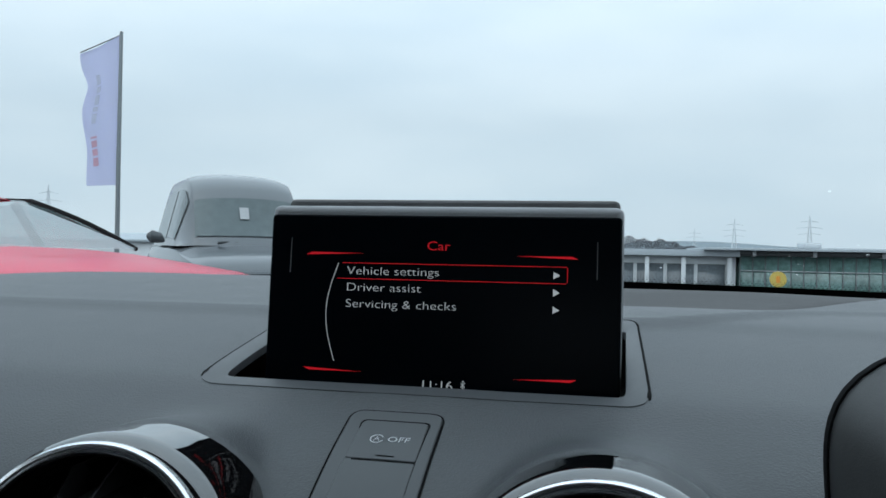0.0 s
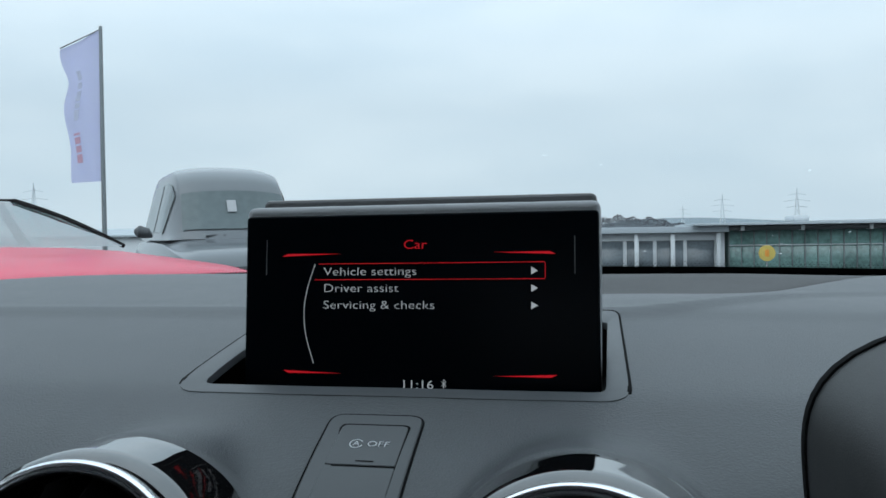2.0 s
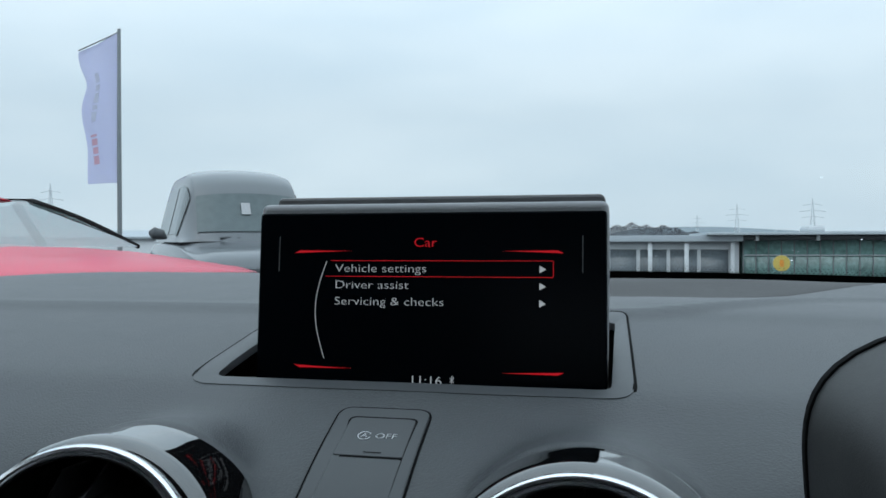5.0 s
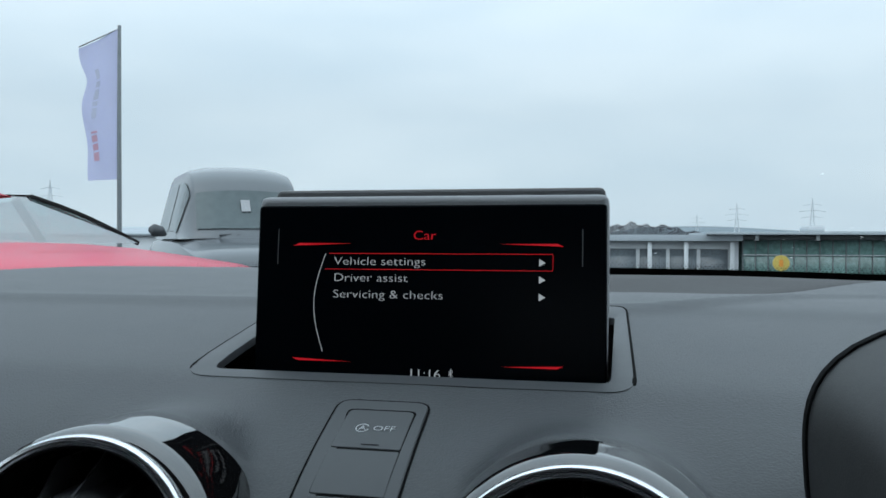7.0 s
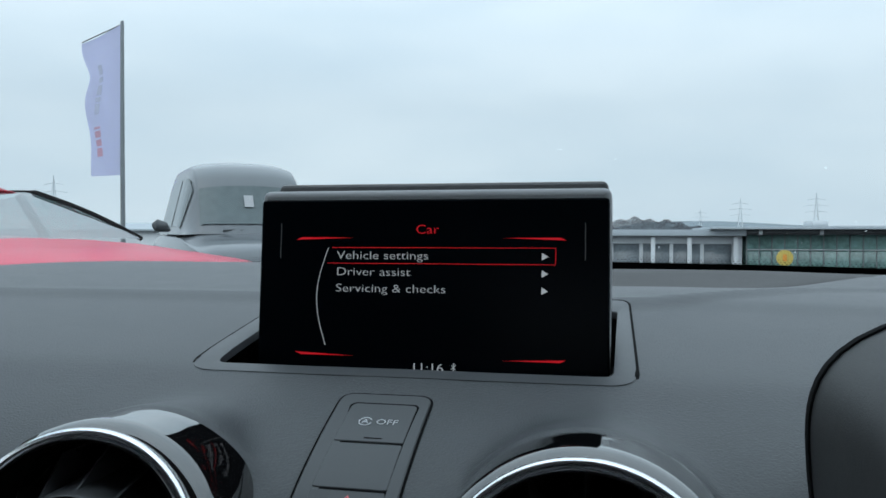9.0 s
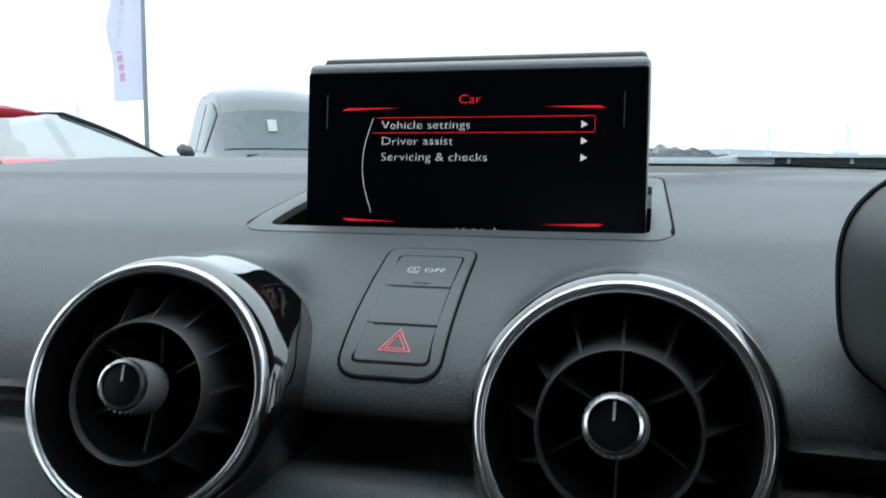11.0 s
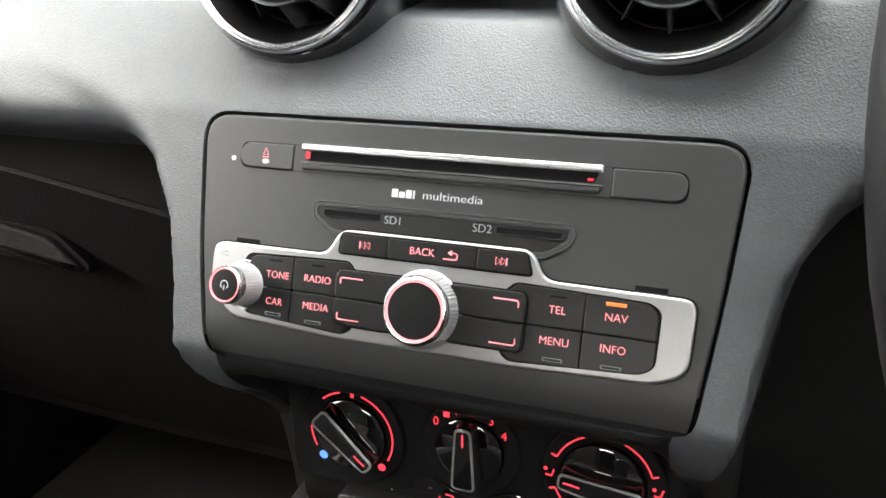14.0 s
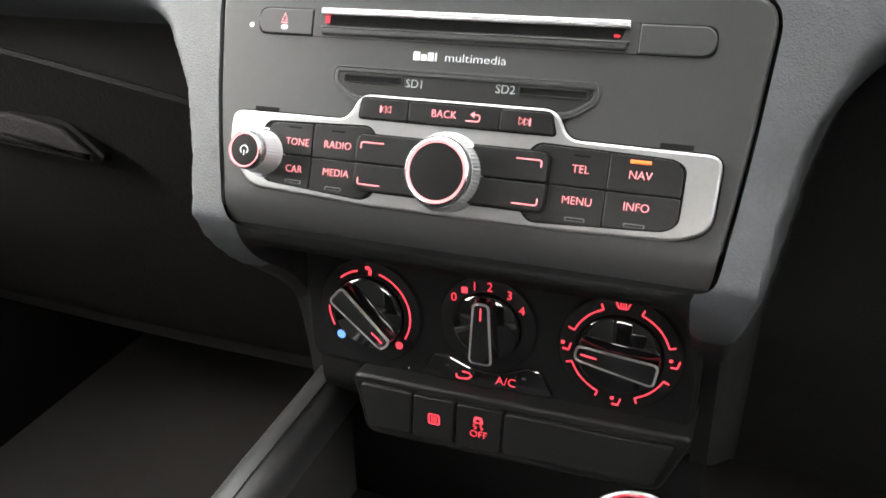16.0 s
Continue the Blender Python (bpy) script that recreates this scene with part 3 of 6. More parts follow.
def build_skin(zone=0):
    """One part of the skin: the soft top and fascia, the shaded piece under the radio, or the shaded sides."""
    xs = np.r_[np.arange(-0.78, -0.26, 0.02), np.arange(-0.26, -0.1641, 0.004), np.arange(-0.164, -0.1001, 0.002), np.arange(-0.100, 0.0981, 0.004), np.arange(0.100, 0.1621, 0.002), np.arange(0.164, 0.2601, 0.004), np.arange(0.28, 0.781, 0.02)]
    ss = np.r_[np.arange(0, BREAK[1] - 0.05, 0.0065), np.arange(BREAK[1] - 0.05, BREAK[2] + 0.004, 0.0021), np.arange(BREAK[2] + 0.004, BREAK[5], 0.003)]
    grid = np.array([(a, b) for a in xs for b in ss])
    cut = [[(u, unit_s(v)) for u, v in inset(UNIT_LOOP, -0.0005)][::-1], inset(TRIM_OUT, 0.002)]
    grid = near_loop(grid, cut, 0.0028)

    def clear(mid):
        p = skin_at(mid[:, 0], mid[:, 1])
        ok = np.ones(len(p), bool)
        for c, n in VENT_AXES:
            d = p - c
            r = np.linalg.norm(d - np.outer(d @ n, n), axis=1)
            ok &= ~((p[:, 2] < 0.640) & (np.abs(p[:, 0]) < 0.100))
            ok &= ~((r < 0.0408) & (p[:, 1] < 0.2))
        return ok

    v, f = SHEET or sheet(grid, cut, keep=clear)
    SHEET[:] = [v, f]
    mid = np.array([v[list(t)].mean(0) for t in f])
    def row(q):
        """The nearest row of the grid."""
        return BREAK[2] + 0.004 + 0.003 * round((q - BREAK[2] - 0.004) / 0.003)

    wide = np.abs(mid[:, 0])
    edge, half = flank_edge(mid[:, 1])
    # Skin below and beside the radio takes the dark copies in place of shade.
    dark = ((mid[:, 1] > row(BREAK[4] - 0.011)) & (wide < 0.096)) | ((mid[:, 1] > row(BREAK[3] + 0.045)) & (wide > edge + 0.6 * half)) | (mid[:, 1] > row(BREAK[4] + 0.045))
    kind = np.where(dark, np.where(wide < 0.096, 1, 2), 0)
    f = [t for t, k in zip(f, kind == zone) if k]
    me = bpy.data.meshes.new("skin")
    me.from_pydata([tuple(q) for q in skin_at(v[:, 0], v[:, 1])], [], [tuple(t) for t in f])
    bm = bmesh.new()
    bm.from_mesh(me)
    bpy.data.meshes.remove(me)
    # turn the rims of the openings inwards
    rim = [] if zone else [e for e in bm.edges if e.is_boundary and abs(e.verts[0].co.x) < 0.2 and e.verts[0].co.z > 0.772 and min((e.verts[0].co - Vector(c)).length for c, _ in VENT_AXES) > 0.064]
    bmesh.ops.recalc_face_normals(bm, faces=bm.faces)
    if sum(q.normal.z for q in bm.faces) < 0:
        bmesh.ops.reverse_faces(bm, faces=bm.faces)
    made = bmesh.ops.extrude_edge_only(bm, edges=rim) if rim else {"geom": []}
    for q in made["geom"]:
        if isinstance(q, bmesh.types.BMVert):
            q.co += Vector((0, 0.006, -0.004))
    return bm


dashboard = thing("dashboard", pose(0, 0, 0), "dark grey soft-grained plastic car dashboard", "dashboard", kind="structure")
part("skin", build_skin(), M_DASH, dashboard)
part("lower_skin", build_skin(1), M_SHADED_LOWER, dashboard, "dashboard skin below the radio, its shade put into a dark colour")
part("shaded_side", build_skin(2), M_SHADED_SIDE, dashboard, "dashboard skin below the fascia, darkened in its colour for shade")


def build_cowl():
    """Dark vent panel along the windscreen."""
    rows = []
    for y in np.linspace(0.39, 0.72, 30):
        row = []
        for x in np.linspace(-0.03, 0.55, 60):
            z0 = float(skin_at(x, s_of_y(y))[0][2])
            gap = ease(cowl_y(x) - 0.002, cowl_y(x) + 0.006, y)
            row.append((x, y, z0 - 0.004 + 0.0048 * float(gap)))
        rows.append(row)
    return loft(rows, close=False)


part("defroster_panel", build_cowl(), M_COWL, dashboard, "matt dark panel below the windscreen")

# trim round the well of the screen, and the well
surround = thing("screen_surround", pose(0, 0, 0), "satin grey plastic frame round the pop-up screen's well", "trim")
bm = prism(TRIM_OUT, -0.003, 0.0010, 0.0004, hole=TRIM_IN)
for v in bm.verts:
    # the front edge runs out flush into the dashboard
    v.co.z = min(v.co.z, 0.0010 - 0.0007 * float(ease(s_of_y(0.158), s_of_y(0.147), v.co.y)))
part("bezel", on_skin(bm), M_TRIM, surround)
bm = prism(inset(TRIM_OUT, -0.0012), -0.004, 0.0006, 0.0, hole=inset(TRIM_OUT, 0.0006))
for v in bm.verts:
    v.co.z -= 0.004 * float(ease(s_of_y(0.148), s_of_y(0.1425), v.co.y))
part("seam", on_skin(bm), M_GAP, surround)
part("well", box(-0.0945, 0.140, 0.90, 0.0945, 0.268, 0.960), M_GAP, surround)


# ---- the pop-up screen ----
def build_screen():
    t = thing("popup_screen", pose(0, 0.1843, 1.049, 84.1, 0, 0), "flat black pop-up display showing a lit red car menu", "screen")
    part("housing", prism(rounded([(-0.0846, -0.09), (0.0846, -0.09), (0.0852, -0.02), (0.0850, 0.0054), (-0.0850, 0.0054), (-0.0852, -0.02)], 0.004), -0.0135, -0.0012, 0.0034, seg=4), M_HOUSING, t, "satin grey housing")
    part("rear_lid", prism(rrect(-0.0812, -0.09, 0.0832, 0.0102, 0.003), -0.024, -0.0125, 0.0015), M_SILVER_DARK, t)
    g = part("glass_front", prism(rounded([(-0.0835, -0.091), (0.0845, -0.091), (0.0843, 0.0005), (-0.0843, 0.0005)], 0.0022), -0.006, 0.0, 0.0009), M_DISPLAY, t, "glossy black display glass")
    for side in (-1, 1):
        part("edge_reflector", box(side * 0.0735 - 0.0002, -0.028, 0.0, side * 0.0735 + 0.0002, -0.011, 0.00012), M_SILVER_DARK, g)

    def ui(name, bm, mat):
        return part(name, bm, mat, g, smooth=False)

    ui("title", letters("Car", 0.0062, 0.0, -0.0142, 0.0001, stretch=1.2, z=0.0001, thin=0.008), M_UI_RED)
    for x0, x1, y in ((-0.0655, -0.036, -0.0186), (0.0652, 0.0362, -0.0186), (-0.0640, -0.0345, -0.0735), (0.0655, 0.0368, -0.0735)):
        k = 1 if y > -0.05 else -1
        tip = [(x0, y - 0.0005 * k), (x1, y + 0.0006 * k), (x0 + 0.1 * (x1 - x0), y + 0.0008 * k)]
        if (x1 - x0) * k < 0:
            tip = tip[::-1]
        ui("corner_line", prism(tip, 0.0001, 0.0002), M_UI_RED)
    ui("selection_box", line([(-0.047, -0.0228), (0.0600, -0.0226), (0.0603, -0.0232), (0.0603, -0.0296), (0.0600, -0.0302), (-0.049, -0.0303)], 0.00028, 0.0001, 0.0002), M_UI_RED)
    for k, body in enumerate(("Vehicle settings", "Driver assist", "Servicing & checks")):
        y = -0.0266 - 0.00785 * k
        ui("menu_line", letters(body, 0.0056, -0.0446, y, 0.0001, "LEFT", 1.30, z=0.0001, thin=0.016), M_UI_WHITE)
        ui("menu_arrow", prism([(0.0540, y - 0.0016), (0.0570, y), (0.0540, y + 0.0018)], 0.0001, 0.0002), M_UI_WHITE)
    curve = [(-0.0488 - 0.0052 * math.sin(math.pi * i / 24), -0.0229 - 0.0467 * i / 24) for i in range(25)]
    ui("menu_arc", line(curve, 0.0003, 0.0001, 0.0002), M_UI_WHITE)
    ui("clock", letters("11:16", 0.0056, 0.0015, -0.0787, 0.0001, stretch=1.28, z=0.0001, thin=0.008), M_UI_WHITE)
    c = (0.0140, -0.0780)
    ui("radio_sign", line([(c[0] - 0.001, c[1] + 0.001), (c[0] + 0.001, c[1] - 0.001), (c[0], c[1] - 0.002), (c[0], c[1] + 0.002), (c[0] + 0.001, c[1] + 0.001), (c[0] - 0.001, c[1] - 0.001)], 0.0003, 0.0001, 0.0002), M_UI_WHITE)


build_screen()


# ---- the strip of three buttons ----
def build_strip():
    t = thing("button_strip", pose(0, 0, 0), "grey strip of three dashboard buttons with a red hazard triangle", "buttons")
    ys = [s_of_y(y) for y in (0.1255, 0.1186, 0.0947, 0.0733)]
    s_end = s_of_y(0.0546)
    outer = dense(rounded([(-0.0210, ys[0]), (0.0168, ys[0]), (0.0178, s_end), (-0.0197, s_end)], [0.006, 0.006, 0.009, 0.009], 6), 8)
    part("seam", skin_slab(inset(outer, -0.0008), -0.002, 0.0005, 0.0001), M_GAP, t)
    f = part("surround", skin_slab(outer, -0.002, 0.0009, 0.0005), M_TRIM, t)
    part("button_gap", skin_slab(rounded([(-0.0152, ys[1] - 0.0005), (0.0131, ys[1] - 0.0005), (0.0139, s_end - 0.0052), (-0.0153, s_end - 0.0052)], 0.003), 0.0, 0.0010, 0.0001), M_GAP, t)
    cuts = [ys[1], ys[2], ys[3], s_end - 0.0058]
    made = []
    for k in range(3):
        a, b = cuts[k] + 0.0003, cuts[k + 1] - 0.0003
        l0, l1 = (-0.0145 - 0.0001 * (q - cuts[0]) / (cuts[3] - cuts[0]) for q in (a, b))
        r0, r1 = (0.0125 + 0.0006 * (q - cuts[0]) / (cuts[3] - cuts[0]) for q in (a, b))
        lp = dense(rounded([(l0, a), (r0, a), (r1, b), (l1, b)], [(0.003, 0.003, 0.0012, 0.0012), (0.0012,) * 4, (0.0012, 0.0012, 0.0025, 0.0025)][k]), 5)
        made.append(part("button", skin_slab(lp, 0.0, 0.0012, 0.0004), M_TRIM, t))
    m1 = skin_frame(-0.0006, (cuts[0] + cuts[1]) / 2 + 0.0002, 0.0013)
    part("legend", letters("OFF", 0.0046, 0.0038, 0, 0.0001, stretch=1.1), M_WHITE, made[0], smooth=False, m=m1)
    ring = [(-0.0048 + 0.0025 * math.cos(a), 0.0025 * math.sin(a)) for a in np.linspace(0.5, 6.0, 20)]
    bm = line(ring, 0.0004, 0.0, 0.0001)
    part("stop_start_sign", bm, M_WHITE, made[0], smooth=False, m=m1)
    part("stop_start_letter", letters("A", 0.0040, -0.0048, 0, 0.0001), M_WHITE, made[0], smooth=False, m=m1)
    part("indicator", box(-0.0035, -0.0002, 0, 0.0035, 0.0002, 0.0001), M_GAP, made[0], m=skin_frame(0.0005, cuts[1] - 0.0026, 0.0013))
    m3 = skin_frame(0, (cuts[2] + cuts[3]) / 2 + 0.0002, 0.0013)
    for r, w in ((0.0068, 0.0009), (0.0043, 0.0008)):
        tri = [(r * math.cos(a), r * math.sin(a) - 0.0005) for a in (radians(90), radians(210), radians(330))]
        part("warning_triangle", line(tri, w, 0, 0.0001, closed=True), M_HAZARD, made[2], smooth=False, m=m3)


build_strip()


# ---- round air vents ----
def slanted(bm, side, lean=20):
    """Leans a barrel built square to its tilted rim; at 20 degrees it runs level."""
    for v in bm.verts:
        v.co.y -= v.co.z * math.tan(radians(lean))
        v.co.x += side * v.co.z * math.tan(radians(3.6))
    return bm


def build_vent(side):
    t = thing("air_vent", VENT_POSE[side], "round gloss-black air vent with satin chrome rim and knurled knob", "air vent", "pair of round vents")
    bm = slanted(lathe([(0.0402, -0.001), (0.0443, -0.003), (0.0466, -0.005), (0.0486, -0.010), (0.0499, -0.0165), (0.0507, -0.024), (0.0510, -0.0300), (0.0511, -0.0360), (0.05085, -0.0363), (0.05085, -0.0367), (0.0511, -0.0370), (0.0510, -0.042), (0.0502, -0.060), (0.0495, -0.085), (0.0405, -0.086), (0.0402, -0.001)], 112), side, 13)
    for v in bm.verts:
        if math.hypot(v.co.x, v.co.y) > 0.038:
            v.co.y -= 0.0030 * float(ease(0.002, 0.016, -v.co.z))
    part("barrel", bm, M_PIANO, t, "gloss black barrel")
    part("chrome_rim", lathe([(0.0404, -0.002), (0.0405, 0.0006), (0.0409, 0.0010), (0.0413, 0.0003), (0.0415, 0.0010), (0.0422, 0.0018), (0.0430, 0.0018), (0.0438, 0.0012), (0.0444, 0.0), (0.0446, -0.0024), (0.0440, -0.0034)], 96), M_CHROME, t, "satin chrome rim")
    part("inner_lip", slanted(lathe([(0.0404, -0.0012), (0.0400, 0.0006), (0.0396, -0.001), (0.0390, -0.010), (0.0372, -0.020), (0.0365, -0.0215), (0.0352, -0.0200), (0.0347, -0.0215), (0.0352, -0.045)], 96), side), M_BLACK, t)
    part("lip_edge", slanted(lathe([(0.0352, -0.0202), (0.0358, -0.0192), (0.0364, -0.0202)], 96), side), M_FINS, t)
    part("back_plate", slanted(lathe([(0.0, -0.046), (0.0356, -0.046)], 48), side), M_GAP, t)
    part("inner_ring", slanted(lathe([(0.0234, 0.0038), (0.0240, 0.0046), (0.0246, 0.0038), (0.0262, -0.030), (0.0238, -0.030)], 96, closed=True), side), M_FINS, t)
    # Black sleeve puts shade on the ring's inner face.
    part("ring_shade", slanted(lathe([(0.0232, 0.0026), (0.0230, -0.030)], 96), side), M_GAP, t, "black sleeve, shade put inside the ring")
    for k in range(12):
        a = 2 * math.pi * k / 12 + math.pi / 2
        bm = prism([(0.0248, -0.030), (0.0364, -0.030), (0.0364, -0.014), (0.0244, 0.0012)], -0.00045, 0.00045)
        bmesh.ops.transform(bm, matrix=Matrix.Rotation(radians(90), 4, "X"), verts=bm.verts)
        bmesh.ops.transform(bm, matrix=Matrix.Rotation(a, 4, "Z"), verts=bm.verts)
        part("fin", slanted(bm, side), M_FINS, t)
    for k in range(6):
        bm = prism([(0.005, -0.030), (0.0240, -0.030), (0.0236, -0.006), (0.005, -0.009)], -0.00045, 0.00045)
        bmesh.ops.transform(bm, matrix=Matrix.Rotation(radians(90), 4, "X"), verts=bm.verts)
        bmesh.ops.transform(bm, matrix=Matrix.Rotation(radians(90 + 60 * k), 4, "Z"), verts=bm.verts)
        part("inner_fin", slanted(bm, side), M_FINS, t)
    part("hub", slanted(lathe([(0.0, -0.0005), (0.0062, -0.0005), (0.0066, -0.003), (0.0068, -0.034)], 32), side), M_BLACK, t)
    # knob
    n = 52
    bm = bmesh.new()
    rows = []
    for z in np.linspace(-0.001, 0.0118, 9):
        k = int(round((z + 0.001) / 0.0016))
        rows.append([((0.0085 + (0.0008 if (i + k) % 2 else 0)) * math.cos(2 * math.pi * i / n), (0.0085 + (0.0008 if (i + k) % 2 else 0)) * math.sin(2 * math.pi * i / n), z) for i in range(n)])
    kn = part("knob", loft(rows, bm), M_KNURL, t, "knurled metal knob")
    part("knob_bezel", lathe([(0.0085, 0.0112), (0.0086, 0.0128), (0.0082, 0.0142), (0.0073, 0.0147), (0.0069, 0.0139)], 64), M_CHROME, kn)
    part("knob_cap", lathe([(0.0, 0.0139), (0.0062, 0.0139), (0.0070, 0.0136), (0.0072, 0.0120)], 48), M_BLACK, kn)
    part("knob_mark", box(-0.0004, 0.0012, 0.0139, 0.0004, 0.0064, 0.0141), M_WHITE, kn)
    return t


for side in (-1, 1):
    build_vent(side)


# ---- the radio ----
def bar_sign(kind, x, y, z):
    """Small printed signs: previous, next, eject, back, power."""
    bm = bmesh.new()
    h = 0.0014
    if kind in ("prev", "next"):
        d = -1 if kind == "prev" else 1
        for k in (0, 1):
            xa = x + d * (-0.0024 + 0.0021 * k)
            tri = [(xa, y - h), (xa + d * 0.0021, y), (xa, y + h)]
            line(tri, 0.0003, z, z + 0.0001, bm, closed=True)
        line([(x + d * 0.0019, y - h), (x + d * 0.0019, y + h)], 0.0005, z, z + 0.0001, bm)
    if kind == "eject":
        line([(x - 0.0013, y - 0.0004), (x + 0.0013, y - 0.0004), (x, y + 0.0024)], 0.0004, z, z + 0.0001, bm, closed=True)
        line([(x - 0.0015, y - 0.0014), (x + 0.0015, y - 0.0014)], 0.0005, z, z + 0.0001, bm)
    if kind == "back":
        line([(x - 0.003, y - 0.0016), (x + 0.0020, y - 0.0016), (x + 0.0026, y - 0.001), (x + 0.0026, y + 0.0004), (x + 0.0020, y + 0.0009), (x - 0.0003, y + 0.0009)], 0.0005, z, z + 0.0001, bm)
        prism([(x - 0.0013, y + 0.0009), (x + 0.0004, y - 0.0003), (x + 0.0004, y + 0.0021)], z, z + 0.0001, bm=bm)
    if kind == "power":
        line([(x + 0.0017 * math.cos(a), y + 0.0017 * math.sin(a)) for a in np.linspace(radians(-50), radians(230), 18)], 0.0004, z, z + 0.0001, bm)
        line([(x, y - 0.0022), (x, y - 0.0002)], 0.0004, z, z + 0.0001, bm)
    return bm


def build_radio():
    t = thing("car_radio", UNIT, "matt black built-in car radio with silver trim and backlit pink buttons", "radio")
    face = inset(rounded([(-0.1135, 0.0130), (-0.1090, -0.045), (-0.1033, -0.0785), (0.1050, -0.0785), (0.1092, -0.045), (0.1138, 0.0130)], [0.014, 0.02, 0.001, 0.001, 0.02, 0.014], 6), 0.0009)
    part("seam", prism(inset(UNIT_LOOP, -0.003), -0.014, -0.0045, 0.0), M_GAP, t)
    part("faceplate", prism(face, -0.009, -0.0002, 0.0014, seg=3), M_UNIT, t, "matt dark grey faceplate")
    # lower edge rolls under, back to the heater panel
    rows = []
    for k in range(17):
        a = k / 16 * radians(115)
        yy, zz = -0.0752 - 0.0220 * math.sin(a), 0.0001 - 0.0150 * (1 - math.cos(a))
        h = 0.1030 - 0.0022 * math.sin(a) - 0.010 * (1 - math.cos(a)) ** 2
        rows.append([(x * h + 0.0008, yy, zz) for x in np.linspace(-1, 1, 24)])
    rows.append([(x * 0.0965, -0.0965, -0.022) for x in np.linspace(-1, 1, 24)])
    rows.append([(x * 0.0965, -0.096, -0.062) for x in np.linspace(-1, 1, 24)])
    part("lower_lip", loft(rows, close=False), M_UNIT, t)
    # disc slot
    Z = -0.0002
    part("slot_bezel_groove", prism(rounded([(-0.0928, 0.0009), (-0.0928, -0.0105), (0.0932, -0.0105), (0.0932, 0.0009)][::-1], 0.0045, 6)[::1], Z - 0.001, Z + 0.00008), M_GAP, t)
    part("eject_button", prism(rrect(-0.0924, -0.0100, -0.0667, 0.0004, (0.0045, 0.0006, 0.0006, 0.0045)), Z, 0.0007, 0.0005), M_UNIT, t)
    part("eject_sign", bar_sign("eject", -0.0800, -0.0040, 0.0007), M_PINK, t, smooth=False)
    part("blank_cover", prism(rrect(0.0664, -0.0100, 0.0928, 0.0004, (0.0006, 0.0045, 0.0045, 0.0006)), Z, 0.0006, 0.0005), M_UNIT, t)
    slot = part("slot_bezel", prism(rounded([(-0.0660, 0.0004), (-0.0660, -0.0100), (0.0658, -0.0100), (0.0658, 0.0004)][::-1], 0.0007), Z, 0.0003, 0.0003), M_UNIT, t)
    part("slot_mouth", prism(rounded([(-0.0620, 0.0006), (-0.0600, -0.0056), (0.0598, -0.0056), (0.0620, 0.0006)], 0.001), 0.0, 0.00042), M_GAP, slot)
    part("slot_lip", prism(rounded([(-0.0635, -0.0058), (-0.0620, -0.0096), (0.0620, -0.0096), (0.0635, -0.0058)], 0.0012), 0.0, 0.0013, 0.0012, seg=3), M_UNIT, slot)
    part("slot_chrome", prism(rrect(-0.0625, -0.0014, 0.0626, 0.0012, 0.0003), 0.0, 0.0020, 0.0006), M_EDGE, slot, "bright metal bar over the disc slot")
    part("slot_glow", box(-0.0610, -0.0048, 0.0, -0.0588, -0.0016, 0.0005), M_RED_DIM, slot, "red glow at the slot's end")
    part("slot_glow", box(0.0572, -0.0048, 0.0, 0.0594, -0.0038, 0.0005), M_RED_DIM, slot)
    part("wear_mark", prism(circle(0.0011, 10, -0.0963, -0.0068), Z, Z + 0.0002), M_WHITE, t, "chip in the paint")
    part("wear_mark", prism([(x * 1.6 - 0.0798, y - 0.0072) for x, y in circle(0.0011, 10)], 0.0006, 0.0008), M_GREY_PRINT, t)
    # brand name as a plain bar, then the word beside it
    for x0, x1, y1 in ((-0.0204, -0.0177, -0.0140), (-0.0172, -0.0148, -0.0149), (-0.0143, -0.0118, -0.0140), (-0.0112, -0.0105, -0.0140)):
        part("name_bar", box(x0, -0.0173, Z, x1, y1, Z + 0.0002), M_WHITE, t)
    part("word", letters("multimedia", 0.0046, -0.0073, -0.0157, 0.0002, "LEFT", 1.24, z=Z), M_WHITE, t, smooth=False)
    # card recess
    rec = rounded([(-0.0545, -0.0215), (-0.0548, -0.0285), (-0.0445, -0.0352), (0.0445, -0.0352), (0.0548, -0.0285), (0.0545, -0.0215)], 0.0035, 5)
    part("card_recess", prism(rec, Z, Z + 0.0001), M_SWITCH, t)
    part("recess_rim", prism(inset(rec, -0.0003), Z, Z + 0.0006, 0.0003, hole=inset(rec, 0.0004)), M_UNIT, t)
    part("recess_chamfer", prism(inset(rec, 0.0004), Z, Z + 0.00045, 0.0003, hole=inset(rec, 0.0022)), M_UNIT, t)
    for x0, x1 in ((-0.0500, -0.0235), (0.0242, 0.0505)):
        part("card_slot", prism(rrect(x0, -0.0278, x1, -0.0245, 0.0003), Z, Z + 0.0005, 0.0002, hole=rrect(x0 + 0.0006, -0.0273, x1 - 0.0006, -0.0250, 0.0003)), M_BUTTON, t)
        part("card_slot_mouth", box(x0 + 0.0005, -0.0274, Z, x1 - 0.0005, -0.0249, Z + 0.0002), M_GAP, t)
    part("legend", letters("SD1", 0.0047, -0.0184, -0.0268, 0.0002, z=Z + 0.0002), M_GREY_PRINT, t, smooth=False)
    part("legend", letters("SD2", 0.0047, 0.0189, -0.0263, 0.0002, z=Z + 0.0002), M_GREY_PRINT, t, smooth=False)
    for x in (-0.0845, 0.0843):
        part("removal_slot", box(x - 0.0058, -0.0430, Z, x + 0.0058, -0.0407, Z + 0.0002), M_GAP, t)
